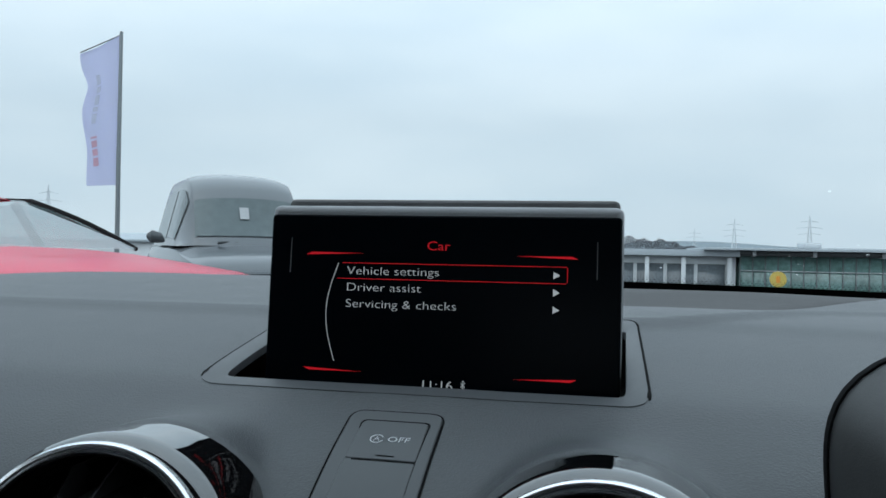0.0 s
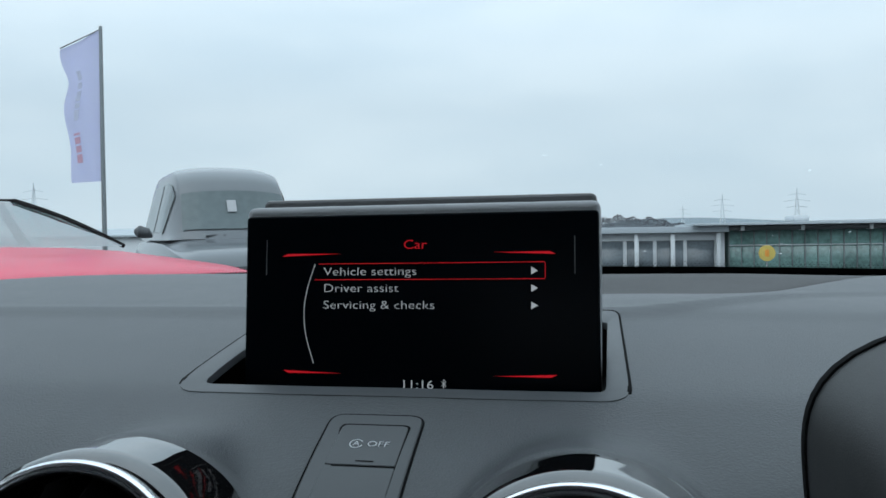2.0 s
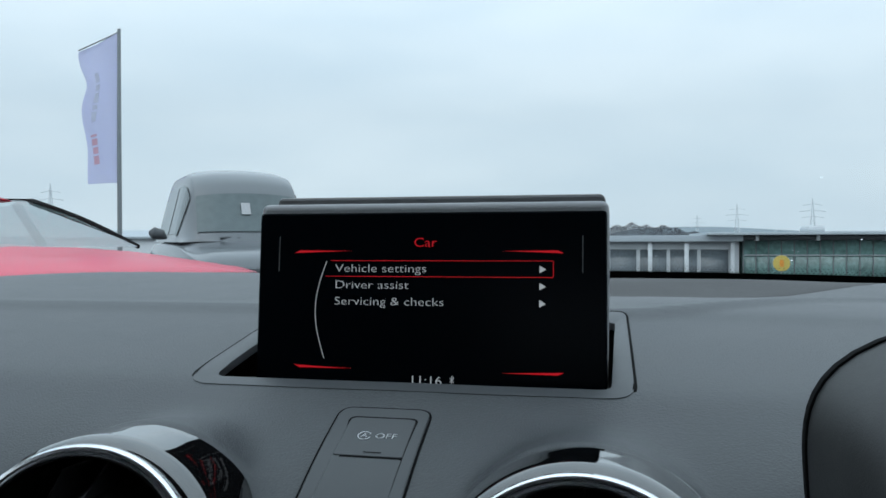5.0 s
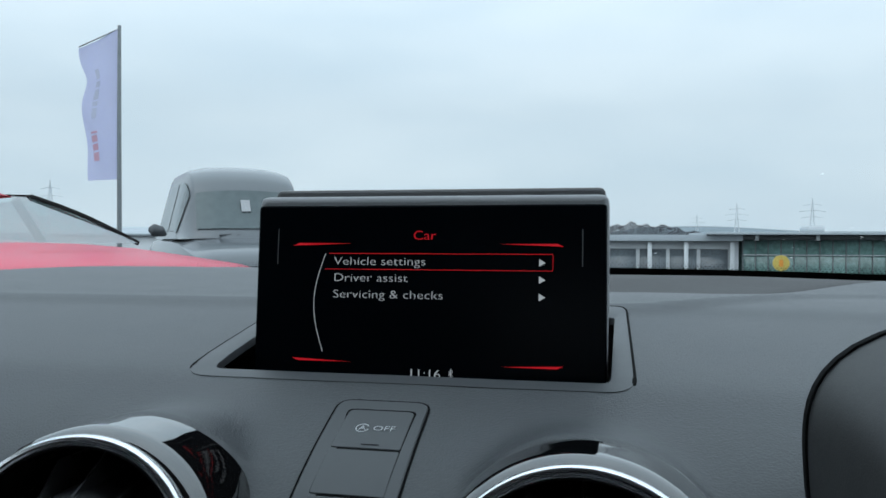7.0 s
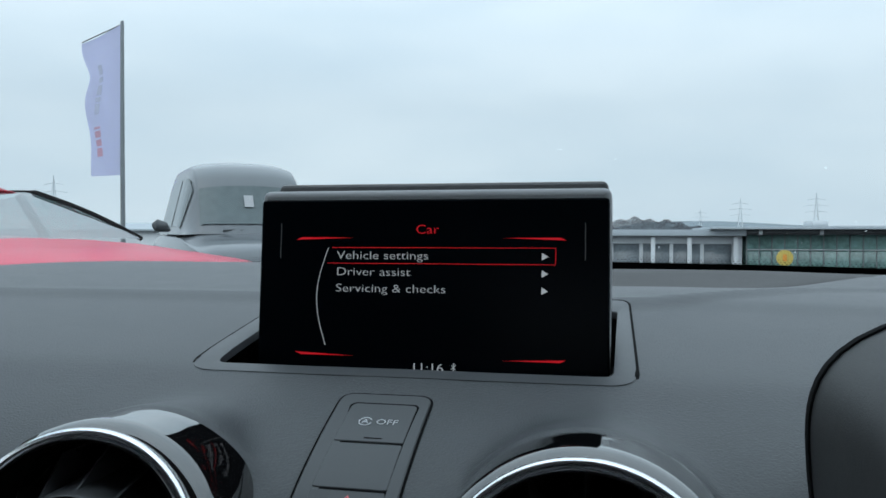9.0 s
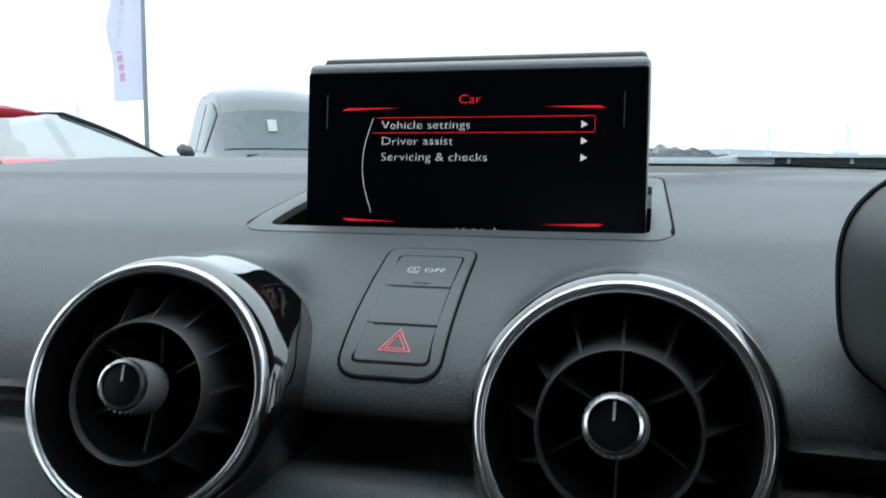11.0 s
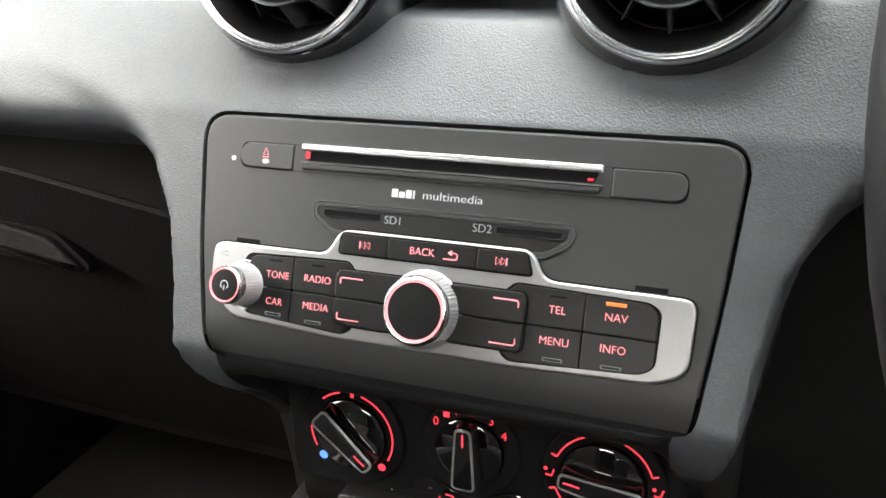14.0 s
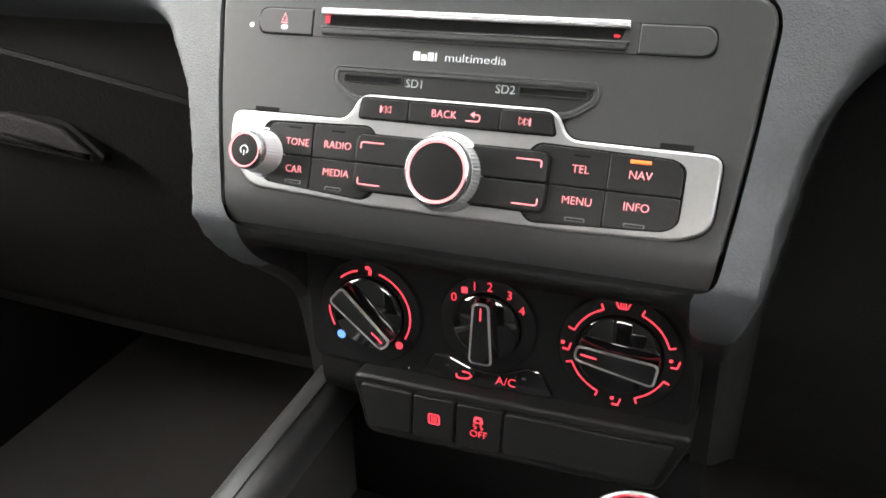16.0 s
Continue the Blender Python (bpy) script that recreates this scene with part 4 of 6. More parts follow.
        part("removal_slot_edge", box(x - 0.0058, -0.0433, Z, x + 0.0058, -0.0430, Z + 0.0004), M_SILVER_DARK, t)

    # silver trim
    trim = rounded([(-0.1000, -0.0430), (-0.1002, -0.0600), (-0.0890, -0.0745), (-0.0400, -0.0768), (0.0400, -0.0768), (0.0890, -0.0750), (0.1000, -0.0700), (0.1008, -0.0435),
                    (0.0452, -0.0428), (0.0405, -0.0322), (-0.0405, -0.0322), (-0.0452, -0.0428)], 0.0055, 5)
    part("trim_shadow", prism(inset(trim, -0.0006), Z, Z + 0.0002), M_GAP, t)
    part("silver_trim", prism(trim, Z, 0.0022, 0.0011, seg=3), M_SILVER, t, "satin silver trim round the buttons")
    B = 0.0022
    GAP = 0.00025

    def key(loop, legend="", x=0.0, y=0.0, size=0.0042, h=0.0009, sign=None, name="button", mat=M_BUTTON, stretch=0.98):
        k = part(name, prism(inset(loop, GAP), B, B + h, 0.0003), mat, t)
        if legend:
            part("legend", letters(legend, size, x, y, 0.0001, stretch=stretch, z=B + h), M_PINK, k, smooth=False)
        if sign:
            part("sign", bar_sign(sign, x, y, B + h), M_PINK, k, smooth=False)
        return k

    top = rounded([(-0.0392, -0.0336), (-0.0400, -0.0420), (0.0412, -0.0420), (0.0385, -0.0336)][::1], 0.0018)
    part("button_bed", prism(inset(top, -0.0004), B - 0.001, B + 0.0003), M_GAP, t)
    key(rounded([(-0.0400, -0.0420), (-0.0185, -0.0420), (-0.0185, -0.0336), (-0.0388, -0.0336)], 0.0014), x=-0.0285, y=-0.0378, sign="prev")
    kb = key(rrect(-0.0185, -0.0420, 0.0190, -0.0336, 0.0010), "BACK", -0.0035, -0.0378)
    part("sign", bar_sign("back", 0.0085, -0.0378, B + 0.0009), M_PINK, kb, smooth=False)
    key(rounded([(0.0190, -0.0420), (0.0408, -0.0420), (0.0390, -0.0336), (0.0190, -0.0336)], 0.0014), x=0.0290, y=-0.0378, sign="next")
    # outer blocks
    for d in (-1, 1):
        if d < 0:
            bed = [(-0.0300, -0.0716), (-0.0345, -0.0748), (-0.0810, -0.0718), (-0.0880, -0.0600), (-0.0820, -0.0462), (-0.0345, -0.0446), (-0.0310, -0.0485)][::-1]
        else:
            bed = [(0.0310, -0.0715), (0.0350, -0.0748), (0.0840, -0.0722), (0.0888, -0.0690), (0.0892, -0.0490), (0.0850, -0.0462), (0.0350, -0.0446), (0.0310, -0.0485)]
        part("button_bed", prism(rounded(bed, 0.003), B - 0.001, B + 0.0003), M_GAP, t)
    mid = -0.0598
    key(rounded([(-0.0838, mid), (-0.0594, mid), (-0.0594, -0.0462), (-0.0800, -0.0467)], [0.0012, 0.0012, 0.0012, 0.004]), "TONE", -0.0665, -0.0543)
    key(rounded([(-0.0594, mid), (-0.0312, mid), (-0.0312, -0.0485), (-0.0350, -0.0452), (-0.0594, -0.0460)], 0.0012), "RADIO", -0.0478, -0.0540)
    key(rounded([(-0.0800, -0.0718), (-0.0594, -0.0735), (-0.0594, mid), (-0.0838, mid)], [0.004, 0.0012, 0.0012, 0.0012]), "CAR", -0.0670, -0.0655)
    key(rounded([(-0.0594, -0.0735), (-0.0350, -0.0744), (-0.0312, -0.0712), (-0.0312, mid), (-0.0594, mid)], 0.0012), "MEDIA", -0.0475, -0.0652)
    key(rounded([(0.0320, mid), (0.0620, mid), (0.0620, -0.0458), (0.0358, -0.0452), (0.0320, -0.0490)], 0.0012), "TEL", 0.0520, -0.0533)
    nav = key(rounded([(0.0620, mid), (0.0884, mid), (0.0884, -0.0500), (0.0850, -0.0466), (0.0620, -0.0460)], [0.0012, 0.0012, 0.003, 0.003, 0.0012]), "NAV", 0.0735, -0.0533)
    part("light_bar", prism(rrect(0.0694, -0.0491, 0.0768, -0.0478, 0.0003), B, B + 0.0012, 0.0002), M_AMBER, nav, "glowing orange indicator bar")
    key(rounded([(0.0320, -0.0712), (0.0356, -0.0744), (0.0620, -0.0735), (0.0620, mid), (0.0320, mid)], 0.0012), "MENU", 0.0520, -0.0649)
    key(rounded([(0.0620, -0.0735), (0.0845, -0.0720), (0.0884, -0.0690), (0.0884, mid), (0.0620, mid)], [0.0012, 0.003, 0.003, 0.0012, 0.0012]), "INFO", 0.0735, -0.0647)
    for x, y in ((0.0520, -0.0716), (0.0735, -0.0712), (-0.0480, -0.0716), (-0.0670, -0.0706)):
        part("finger_mark", prism(rrect(x - 0.0038, y - 0.0007, x + 0.0038, y + 0.0007, 0.0005), B, B + 0.0011, 0.0002, hole=rrect(x - 0.0034, y - 0.0005, x + 0.0034, y + 0.0004, 0.0003)), M_SILVER_DARK, t)
    for x in (-0.0480, -0.0680, 0.0520):
        part("indicator", box(x - 0.003, -0.0486, B, x + 0.003, -0.0480, B + 0.00105), M_GAP, t)
    # four keys round the big knob
    part("button_bed", prism(rrect(-0.0390, -0.0712, 0.0410, -0.0478, 0.0035), B - 0.001, B + 0.0012), M_GAP, t)
    for d in (-1, 1):
        for up in (-1, 1):
            x0, x1 = (-0.0386, -0.0090) if d < 0 else (0.0100, 0.0406)
            y0, y1 = (-0.0598, -0.0482) if up > 0 else (-0.0708, -0.0598)
            r = [0.0012] * 4
            r[{(-1, -1): 0, (1, -1): 1, (1, 1): 2, (-1, 1): 3}[(d, up)]] = 0.0032
            k = part("button", prism(inset(rrect(x0, y0, x1, y1, r), 0.0002), B, B + 0.0030, 0.0005, seg=2), M_BUTTON, t)
            xo, yo = (-0.0362 if d < 0 else 0.0378), (-0.0515 if up > 0 else -0.0682)
            mark = [(xo, yo - up * 0.0026), (xo, yo - up * 0.0006), (xo - d * 0.0006, yo), (xo - d * 0.0098, yo)]
            part("corner_mark", line(mark, 0.0005, B + 0.0030, B + 0.0031), M_PINK, k, smooth=False)

    # rotary knobs
    def knob(x, y, r, h, teeth, sign):
        rows = []
        n = teeth * 2
        for f, z, cut in ((1.17, B, 0), (1.17, B + 0.0015, 0), (1.11, B + 0.0020, 1), (1.06, B + h * 0.45, 1), (1.0, B + h * 0.72, 1)):
            rows.append([(x + r * (f + 0.034 * cut * (i % 2)) * math.cos(2 * math.pi * i / n), y + r * (f + 0.034 * cut * (i % 2)) * math.sin(2 * math.pi * i / n), z) for i in range(n)])
        k = part("knob", loft(rows), M_KNURL, t, "ribbed silver knob")
        c = Matrix.Translation((x, y, B))
        part("knob_bezel", lathe([(r * 1.0, h * 0.70), (r * 1.01, h * 0.80), (r * 0.965, h * 0.95), (r * 0.90, h), (r * 0.88, h * 0.97)], 64, m=c), M_CHROME, k)
        part("knob_ring", lathe([(r * 0.885, h * 0.95), (r * 0.87, h * 0.985), (r * 0.82, h * 0.985), (r * 0.81, h * 0.95)], 64, m=c), M_PINK, k, "glowing pink ring")
        part("knob_cap", lathe([(0, h * 0.975), (r * 0.6, h * 0.972), (r * 0.80, h * 0.962), (r * 0.825, h * 0.93)], 48, m=c), M_BLACK, k)
        if sign:
            part("sign", bar_sign(sign, x, y, B + h * 0.977), M_WHITE, k, smooth=False)
        return k

    knob(0.0, -0.0600, 0.0134, 0.0118, 60, None)
    knob(-0.0822, -0.0600, 0.0079, 0.0155, 40, "power")
    part("base_ring", lathe([(0.0090, 0.0), (0.0105, 0.0006), (0.0106, 0.0)], 48, m=Matrix.Translation((-0.0822, -0.0600, B))), M_CHROME, t)
    part("volume_sign", line([(-0.0965, -0.0480), (-0.0925, -0.0470), (-0.0925, -0.0490)], 0.0002, B, B + 0.0001, closed=True), M_GAP, t)


build_radio()


# ---- heater controls ----
def stroke_arc(r, a0, a1, n=24):
    return [(r * math.cos(radians(a0 + (a1 - a0) * i / n)), r * math.sin(radians(a0 + (a1 - a0) * i / n))) for i in range(n + 1)]


def build_dial(name, x, y, r, turn, label):
    """A heater dial: dished ring, round base, and a bar handle with bright edges turned by so many degrees from upright."""
    t = thing(name, CLIMATE @ Matrix.Translation((x, y, 0)), label, "dial", "heater dials")
    part("dial_gap", lathe([(r * 1.035, 0.0), (r * 1.035, 0.0003), (r * 0.98, 0.0003)], 72), M_GAP, t)
    part("dial_ring", lathe([(r, 0.0), (r * 0.995, 0.0016), (r * 0.93, 0.0022), (r * 0.72, 0.0026), (r * 0.70, 0.002)], 72), M_BLACK, t)
    part("dial_base", lathe([(r * 0.695, 0.001), (r * 0.68, 0.0042), (r * 0.62, 0.0052), (0, 0.0056)], 64), M_PIANO, t)
    w, l = 0.0055, r * 0.66
    m = pose(0, 0, 0, 0, 0, turn)
    low = rounded([(-w * 1.25, -l), (w * 1.25, -l), (w * 0.9, l), (-w * 0.9, l)], 0.003)
    high = rounded([(-w * 0.95, -l * 0.97), (w * 0.95, -l * 0.97), (w * 0.62, l * 0.97), (-w * 0.62, l * 0.97)], 0.0024)
    bm = loft([[(a, b, 0.005) for a, b in low], [(a, b, 0.0070) for a, b in low], [(a, b, 0.0116) for a, b in high], [(a * 0.9, b * 0.98, 0.0123) for a, b in high]])
    hd = part("handle", bm, M_PIANO, t, "gloss black handle", m=m)
    edge = [(a, b, 0.0119) for a, b in high]
    part("handle_edge", tube([*edge, edge[0]], 0.0007, 6), M_HANDLE, hd, "bright metal edge")
    part("handle_mark", box(-0.0004, l * 0.45, 0.0121, 0.0004, l * 0.85, 0.01245), M_RED, hd)
    return t


def build_heater():
    t = thing("heater_panel", CLIMATE, "matt black heater control panel", "panel")
    lp = rounded([(-0.0915, -0.0278), (0.1005, -0.0278), (0.1020, 0.048), (-0.0935, 0.048)], 0.009, 5)
    part("faceplate", prism(lp, -0.012, 0.0, 0.0025, seg=3), M_BLACK, t)
    ac = rounded([(-0.0285, -0.0235), (-0.012, -0.0248), (0.022, -0.0248), (0.0382, -0.0232), (0.0310, -0.0112), (0.0235, -0.0108), (0.013, -0.0160), (0.005, -0.0170), (-0.004, -0.0160), (-0.0145, -0.0118), (-0.0225, -0.0118)], 0.0025)
    part("key_gap", prism(inset(ac, -0.0005), 0.0, 0.0002), M_GAP, t)
    k = part("rocker_key", prism(ac, 0.0, 0.0013, 0.0006), M_PIANO, t, "gloss black rocker key")
    part("legend", letters("A/C", 0.0062, 0.0145, -0.0201, 0.0001, z=0.0013), M_RED, k, smooth=False)
    bm = line([(-0.0105, -0.0205), (-0.0105, -0.0222), (-0.0085, -0.0228), (-0.0045, -0.0222), (-0.0028, -0.0205), (-0.0040, -0.0190), (-0.0075, -0.0188)], 0.0009, 0.0013, 0.0014)
    part("recirculation_sign", bm, M_RED, k, smooth=False)
    for x, y in ((-0.0153, -0.0172), (0.0232, -0.0164)):
        part("indicator", box(x - 0.001, y - 0.0005, 0.0013, x + 0.001, y + 0.0005, 0.0014), M_SILVER_DARK, k)
    part("speck", prism(circle(0.0004, 8, -0.0362, -0.0237), 0.0, 0.0002), M_WHITE, t, "pale speck of dust")

    d1 = build_dial("temperature_dial", -0.0560, 0.0046, 0.0270, 228, "black temperature dial with red and blue scale")
    Z = 0.0026
    q = 0.0220
    part("scale_arc", line(stroke_arc(q, 74, -30), 0.0008, Z - 0.0006, Z), M_RED, d1, smooth=False)
    part("scale_arc", line(stroke_arc(q, 132, 104), 0.0008, Z - 0.0006, Z), M_RED, d1, smooth=False)
    part("scale_arc", line(stroke_arc(q, 180, 208), 0.0008, Z - 0.0006, Z), M_RED, d1, smooth=False)
    part("warm_dot", prism(circle(0.0020, 16, q * math.cos(radians(-44)), q * math.sin(radians(-44))), Z - 0.0006, Z), M_RED, d1)
    part("cold_dot", prism(circle(0.0023, 16, q * math.cos(radians(223)), q * math.sin(radians(223))), Z - 0.0006, Z), M_BLUE, d1, "blue backlit dot")
    part("heat_sign", line([(-0.0010, q + 0.0012), (0.0004, q + 0.0018), (0.0014, q + 0.0005), (0.0012, q - 0.0020)], 0.0017, Z - 0.0006, Z), M_RED, d1, smooth=False)

    d2 = build_dial("fan_dial", 0.0050, 0.0088, 0.0236, 0, "black fan speed dial with red numbers")
    for body, x, y in (("0", -0.0165, 0.0118), ("1", -0.0064, 0.0188), ("2", 0.0010, 0.0195), ("3", 0.0104, 0.0168), ("4", 0.0164, 0.0102)):
        part("number", letters(body, 0.0062, x, y, 0.0003, z=Z - 0.0003), M_RED, d2, smooth=False)
    fan = bmesh.new()
    for k in range(4):
        a = radians(45 + 90 * k)
        prism(circle(0.0009, 8, -0.0112 + 0.0010 * math.cos(a), 0.0163 + 0.0010 * math.sin(a)), Z - 0.0004, Z, bm=fan)
    part("fan_sign", fan, M_RED, d2, smooth=False)

    d3 = build_dial("air_dial", 0.0663, 0.0063, 0.0272, 82, "black air distribution dial with red signs")
    for a0, a1 in ((68, 18), (112, 158), (200, 248), (292, 335)):
        pts = stroke_arc(q, a0, a1)
        for end in (0, -1):
            p = pts[end]
            tick = (p[0] * 1.13, p[1] * 1.13)
            pts = [tick, *pts] if end == 0 else [*pts, tick]
        part("scale_arc", line(pts, 0.0007, Z - 0.0006, Z), M_RED, d3, smooth=False)
    c = q * 1.08
    screen_sign = rounded([(-0.0032, c + 0.0016), (-0.0018, c - 0.0016), (0.0018, c - 0.0016), (0.0032, c + 0.0016), (0, c + 0.0023)], 0.0006)
    part("screen_sign", line(screen_sign, 0.0006, Z - 0.0006, Z, closed=True), M_RED, d3, smooth=False)
    for k in (-1, 0, 1):
        part("screen_sign_ray", line([(k * 0.0011, c - 0.0012), (k * 0.0011, c + 0.0010)], 0.0005, Z - 0.0006, Z), M_RED, d3, smooth=False)
    for a in (180, 0, 270):
        px, py = c * math.cos(radians(a)), c * math.sin(radians(a))
        bm = line([(px - 0.0016, py - 0.0018), (px + 0.0012, py - 0.0020), (px + 0.0022, py + 0.0014)], 0.0008, Z - 0.0006, Z)
        part("seat_sign", bm, M_RED, d3, smooth=False)
        part("air_sign", prism(circle(0.0009, 10, px - 0.0016, py + 0.0012), Z - 0.0006, Z), M_RED, d3, smooth=False)


build_heater()


def build_switch_row():
    t = thing("switch_row", CLIMATE @ Matrix.Translation((0, 0, 0.010)), "dark grey row of switches with red backlit signs", "switches")
    outer = rounded([(-0.0635, -0.0262), (-0.0560, -0.0600), (0.0150, -0.0585), (0.0900, -0.0560), (0.1030, -0.0240)], 0.006, 5)
    part("surround", prism(outer, -0.035, 0.0, 0.002, seg=3), M_SWITCH, t)
    bed = rounded([(-0.0585, -0.0296), (-0.0550, -0.0550), (0.0870, -0.0520), (0.0962, -0.0285)], 0.004, 4)
    part("switch_gap", prism(bed, 0.0, 0.0003), M_GAP, t)
    cuts = [-0.0582, -0.0290, -0.0065, 0.0172, 0.0958]
    for k in range(4):
        a, b = cuts[k] + 0.0004, cuts[k + 1] - 0.0004
        la = 0.0034 if k == 0 else -0.0010
        lb = -0.0085 if k == 3 else -0.0010
        lp = [(a + la, -0.0540 if k < 3 else -0.0528), (b + lb, -0.0532 if k < 3 else -0.0512), (b, -0.0299 if k < 3 else -0.0292), (a, -0.0302)]
        r = 0.0030 if k in (0, 3) else 0.0020
        sw = part("switch" if k < 3 else "blank_switch", prism(rounded(lp, r), 0.0, 0.0024, 0.0009, seg=3), M_SWITCH, t)
        if k == 1:
            s = rrect(-0.0206, -0.0443, -0.0152, -0.0392, 0.0008)
            part("heated_glass_sign", line(s, 0.0008, 0.0024, 0.0025, closed=True), M_RED, sw, smooth=False)
            for i in (-1, 0, 1):
                part("heat_ray", box(-0.0179 + i * 0.0011 - 0.0003, -0.0433, 0.0024, -0.0179 + i * 0.0011 + 0.0003, -0.0402, 0.0025), M_RED, sw)
        if k == 2:
            part("skid_sign", prism(rounded([(0.0022, -0.0386), (0.0074, -0.0386), (0.0066, -0.0350), (0.0030, -0.0350)], 0.0006), 0.0024, 0.0025, hole=rounded([(0.0034, -0.0380), (0.0062, -0.0380), (0.0058, -0.0364), (0.0038, -0.0364)], 0.0003)), M_RED, sw, smooth=False)
            for i in (0.0032, 0.0064):
                part("skid_mark", line([(i, -0.0393), (i - 0.0008, -0.0402), (i + 0.0008, -0.0411), (i, -0.0420)], 0.0006, 0.0024, 0.0025), M_RED, sw, smooth=False)
            part("legend", letters("OFF", 0.0052, 0.0050, -0.0449, 0.0001, z=0.0024), M_RED, sw, smooth=False)


build_switch_row()


# ---- instrument hood, stalk and wheel ----
def build_hood():
    t = thing("instrument_hood", pose(0.3345, 0, 0.9595), "dark plastic hood over the instruments", "hood")

    def ring(back, grow):
        """One hoop of the hood; its front lip slants forward towards the top."""
        out = []
        for a in np.linspace(0, 2 * math.pi, 96, endpoint=False):
            c, z = math.cos(a), math.sin(a)
            q = (abs(c) ** 3.5 + abs(z) ** 3.5) ** (-1 / 3.5)
            out.append(((0.188 + grow) * c * q, 0.071 + 0.022 * z * q - back, (0.058 + grow) * z * q * (1.0 if z > 0 else 0.62)))
        return out
    part("shell", loft([ring(-0.03, -0.030), ring(-0.012, -0.008), ring(0.0, 0.0), ring(0.03, -0.002), ring(0.06, -0.006), ring(0.072, -0.010), ring(0.080, -0.018), ring(0.076, -0.026), ring(0.03, -0.034)], cap=False), M_HOOD, t)
    part("seam", loft([ring(-0.003, 0.0006), ring(-0.0005, 0.0010), ring(0.0016, 0.0006), ring(0.0016, -0.002)], cap=False), M_GAP, t)
    part("dial_face", prism([(x, z) for x, _, z in ring(0, -0.030)], 0, 0.004), M_GAP, t, m=pose(0, 0.104, 0, 90, 0, 0))


build_hood()


def build_stalk():
    t = thing("column_stalk", pose(0, 0, 0), "grey steering column stalk with a rounded tip", "stalk")
    pts = [(0.1215, -0.100, 0.9325), (0.1225, -0.100, 0.9325), (0.126, -0.1, 0.932), (0.134, -0.099, 0.9315), (0.16, -0.097, 0.931), (0.20, -0.09, 0.929), (0.27, -0.075, 0.925)]
    part("lever", tube(pts, [0.0006, 0.0040, 0.0078, 0.0105, 0.0112, 0.0100, 0.0080], 20, flat=0.75), M_HOOD, t)
    part("column_shroud", tube([(0.318, -0.10, 0.915), (0.318, -0.02, 0.90), (0.318, 0.10, 0.87)], [0.030, 0.034, 0.034], 24), M_BLACK, t)


build_stalk()


def build_wheel():
    t = thing("steering_wheel", pose(0.3262, -0.125, 0.915, 65, 0, 0), "black leather steering wheel", "steering wheel")
    R = 0.178
    part("rim", lathe([(R + 0.0165 * math.cos(a), 0.0150 * math.sin(a)) for a in np.linspace(0, 2 * math.pi, 16, endpoint=False)], 96, closed=True), M_BLACK, t, "stitched black leather rim")
    part("airbag_hub", prism(rounded([(-0.055, -0.05), (0.055, -0.05), (0.06, 0.04), (-0.06, 0.04)], 0.025, 6), -0.02, 0.012, 0.012, seg=4), M_DOOR, t)
    for a in (0, 180, 270):
        part("spoke", tube([(0.05, 0, -0.01), (0.12, 0, -0.008), (R - 0.004, 0, 0)], [0.022, 0.016, 0.014], 12, flat=0.5), M_BLACK, t, m=pose(0, 0, 0, 0, 0, a))


build_wheel()


# ---- lower console and footwells ----
def build_console():
    t = thing("centre_console", pose(0, 0, 0), "dark grey centre console with raised side rails", "console")
    for d, x, drop in ((-1, -0.092, 0.0), (1, 0.150, 0.05)):
        pts = [(x, y, z - drop) for y, z in ((0.045, 0.652), (0.0, 0.651), (-0.06, 0.650), (-0.14, 0.646), (-0.30, 0.635), (-0.60, 0.60))]
        ring = [[(p[0] + a * 0.012, p[1], p[2] + b * 0.010 - 0.010) for a, b in ((-1, -1.4), (0.9, -1.4), (0.95, 0.1), (0.8, 0.55), (0.5, 0.85), (0.1, 1), (-0.3, 1), (-0.65, 0.85), (-0.9, 0.5))] for p in pts]
        part("side_rail", loft(ring), M_RAIL, t, "satin dark grey rail")
        part("rail_seam", tube([(x + 0.0030, p[1], p[2] + 0.0001) for p in pts], 0.0005, 6), M_GAP, t)
        part("side_wall", loft([[(x + d * 0.006, p[1], p[2] - 0.02), (x + d * 0.02, p[1], 0.30)] for p in pts], close=False), M_CARPET, t)
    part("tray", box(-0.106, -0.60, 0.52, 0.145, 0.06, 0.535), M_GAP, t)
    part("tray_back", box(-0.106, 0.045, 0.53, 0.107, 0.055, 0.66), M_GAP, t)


build_console()


def build_gear():
    t = thing("gear_lever", pose(0.0925, -0.115, 0.7190, 14, 0, 0), "gear lever knob with red marked shift pattern", "gear lever")
    part("knob", lathe([(0.008, -0.05), (0.011, -0.03), (0.016, -0.012), (0.0190, -0.004), (0.0188, 0.001), (0.0165, 0.003), (0, 0.004)], 40), M_BLACK, t)
    part("knob_ring", lathe([(0.0168, 0.0025), (0.0168, 0.0038), (0.0155, 0.0042), (0.0150, 0.0034)], 40), M_CHROME, t)
    part("shift_pattern", line([(-0.009, -0.008), (-0.009, 0.008), (-0.009, 0), (0.0, 0), (0, 0.008), (0, -0.008), (0, 0), (0.009, 0), (0.009, 0.008), (0.009, -0.008)], 0.0016, 0.0048, 0.0056), M_RED, t, smooth=False)
    part("stem", tube([(0, 0, -0.05), (0, 0.0, -0.15)], 0.008, 12), M_BLACK, t)


build_gear()


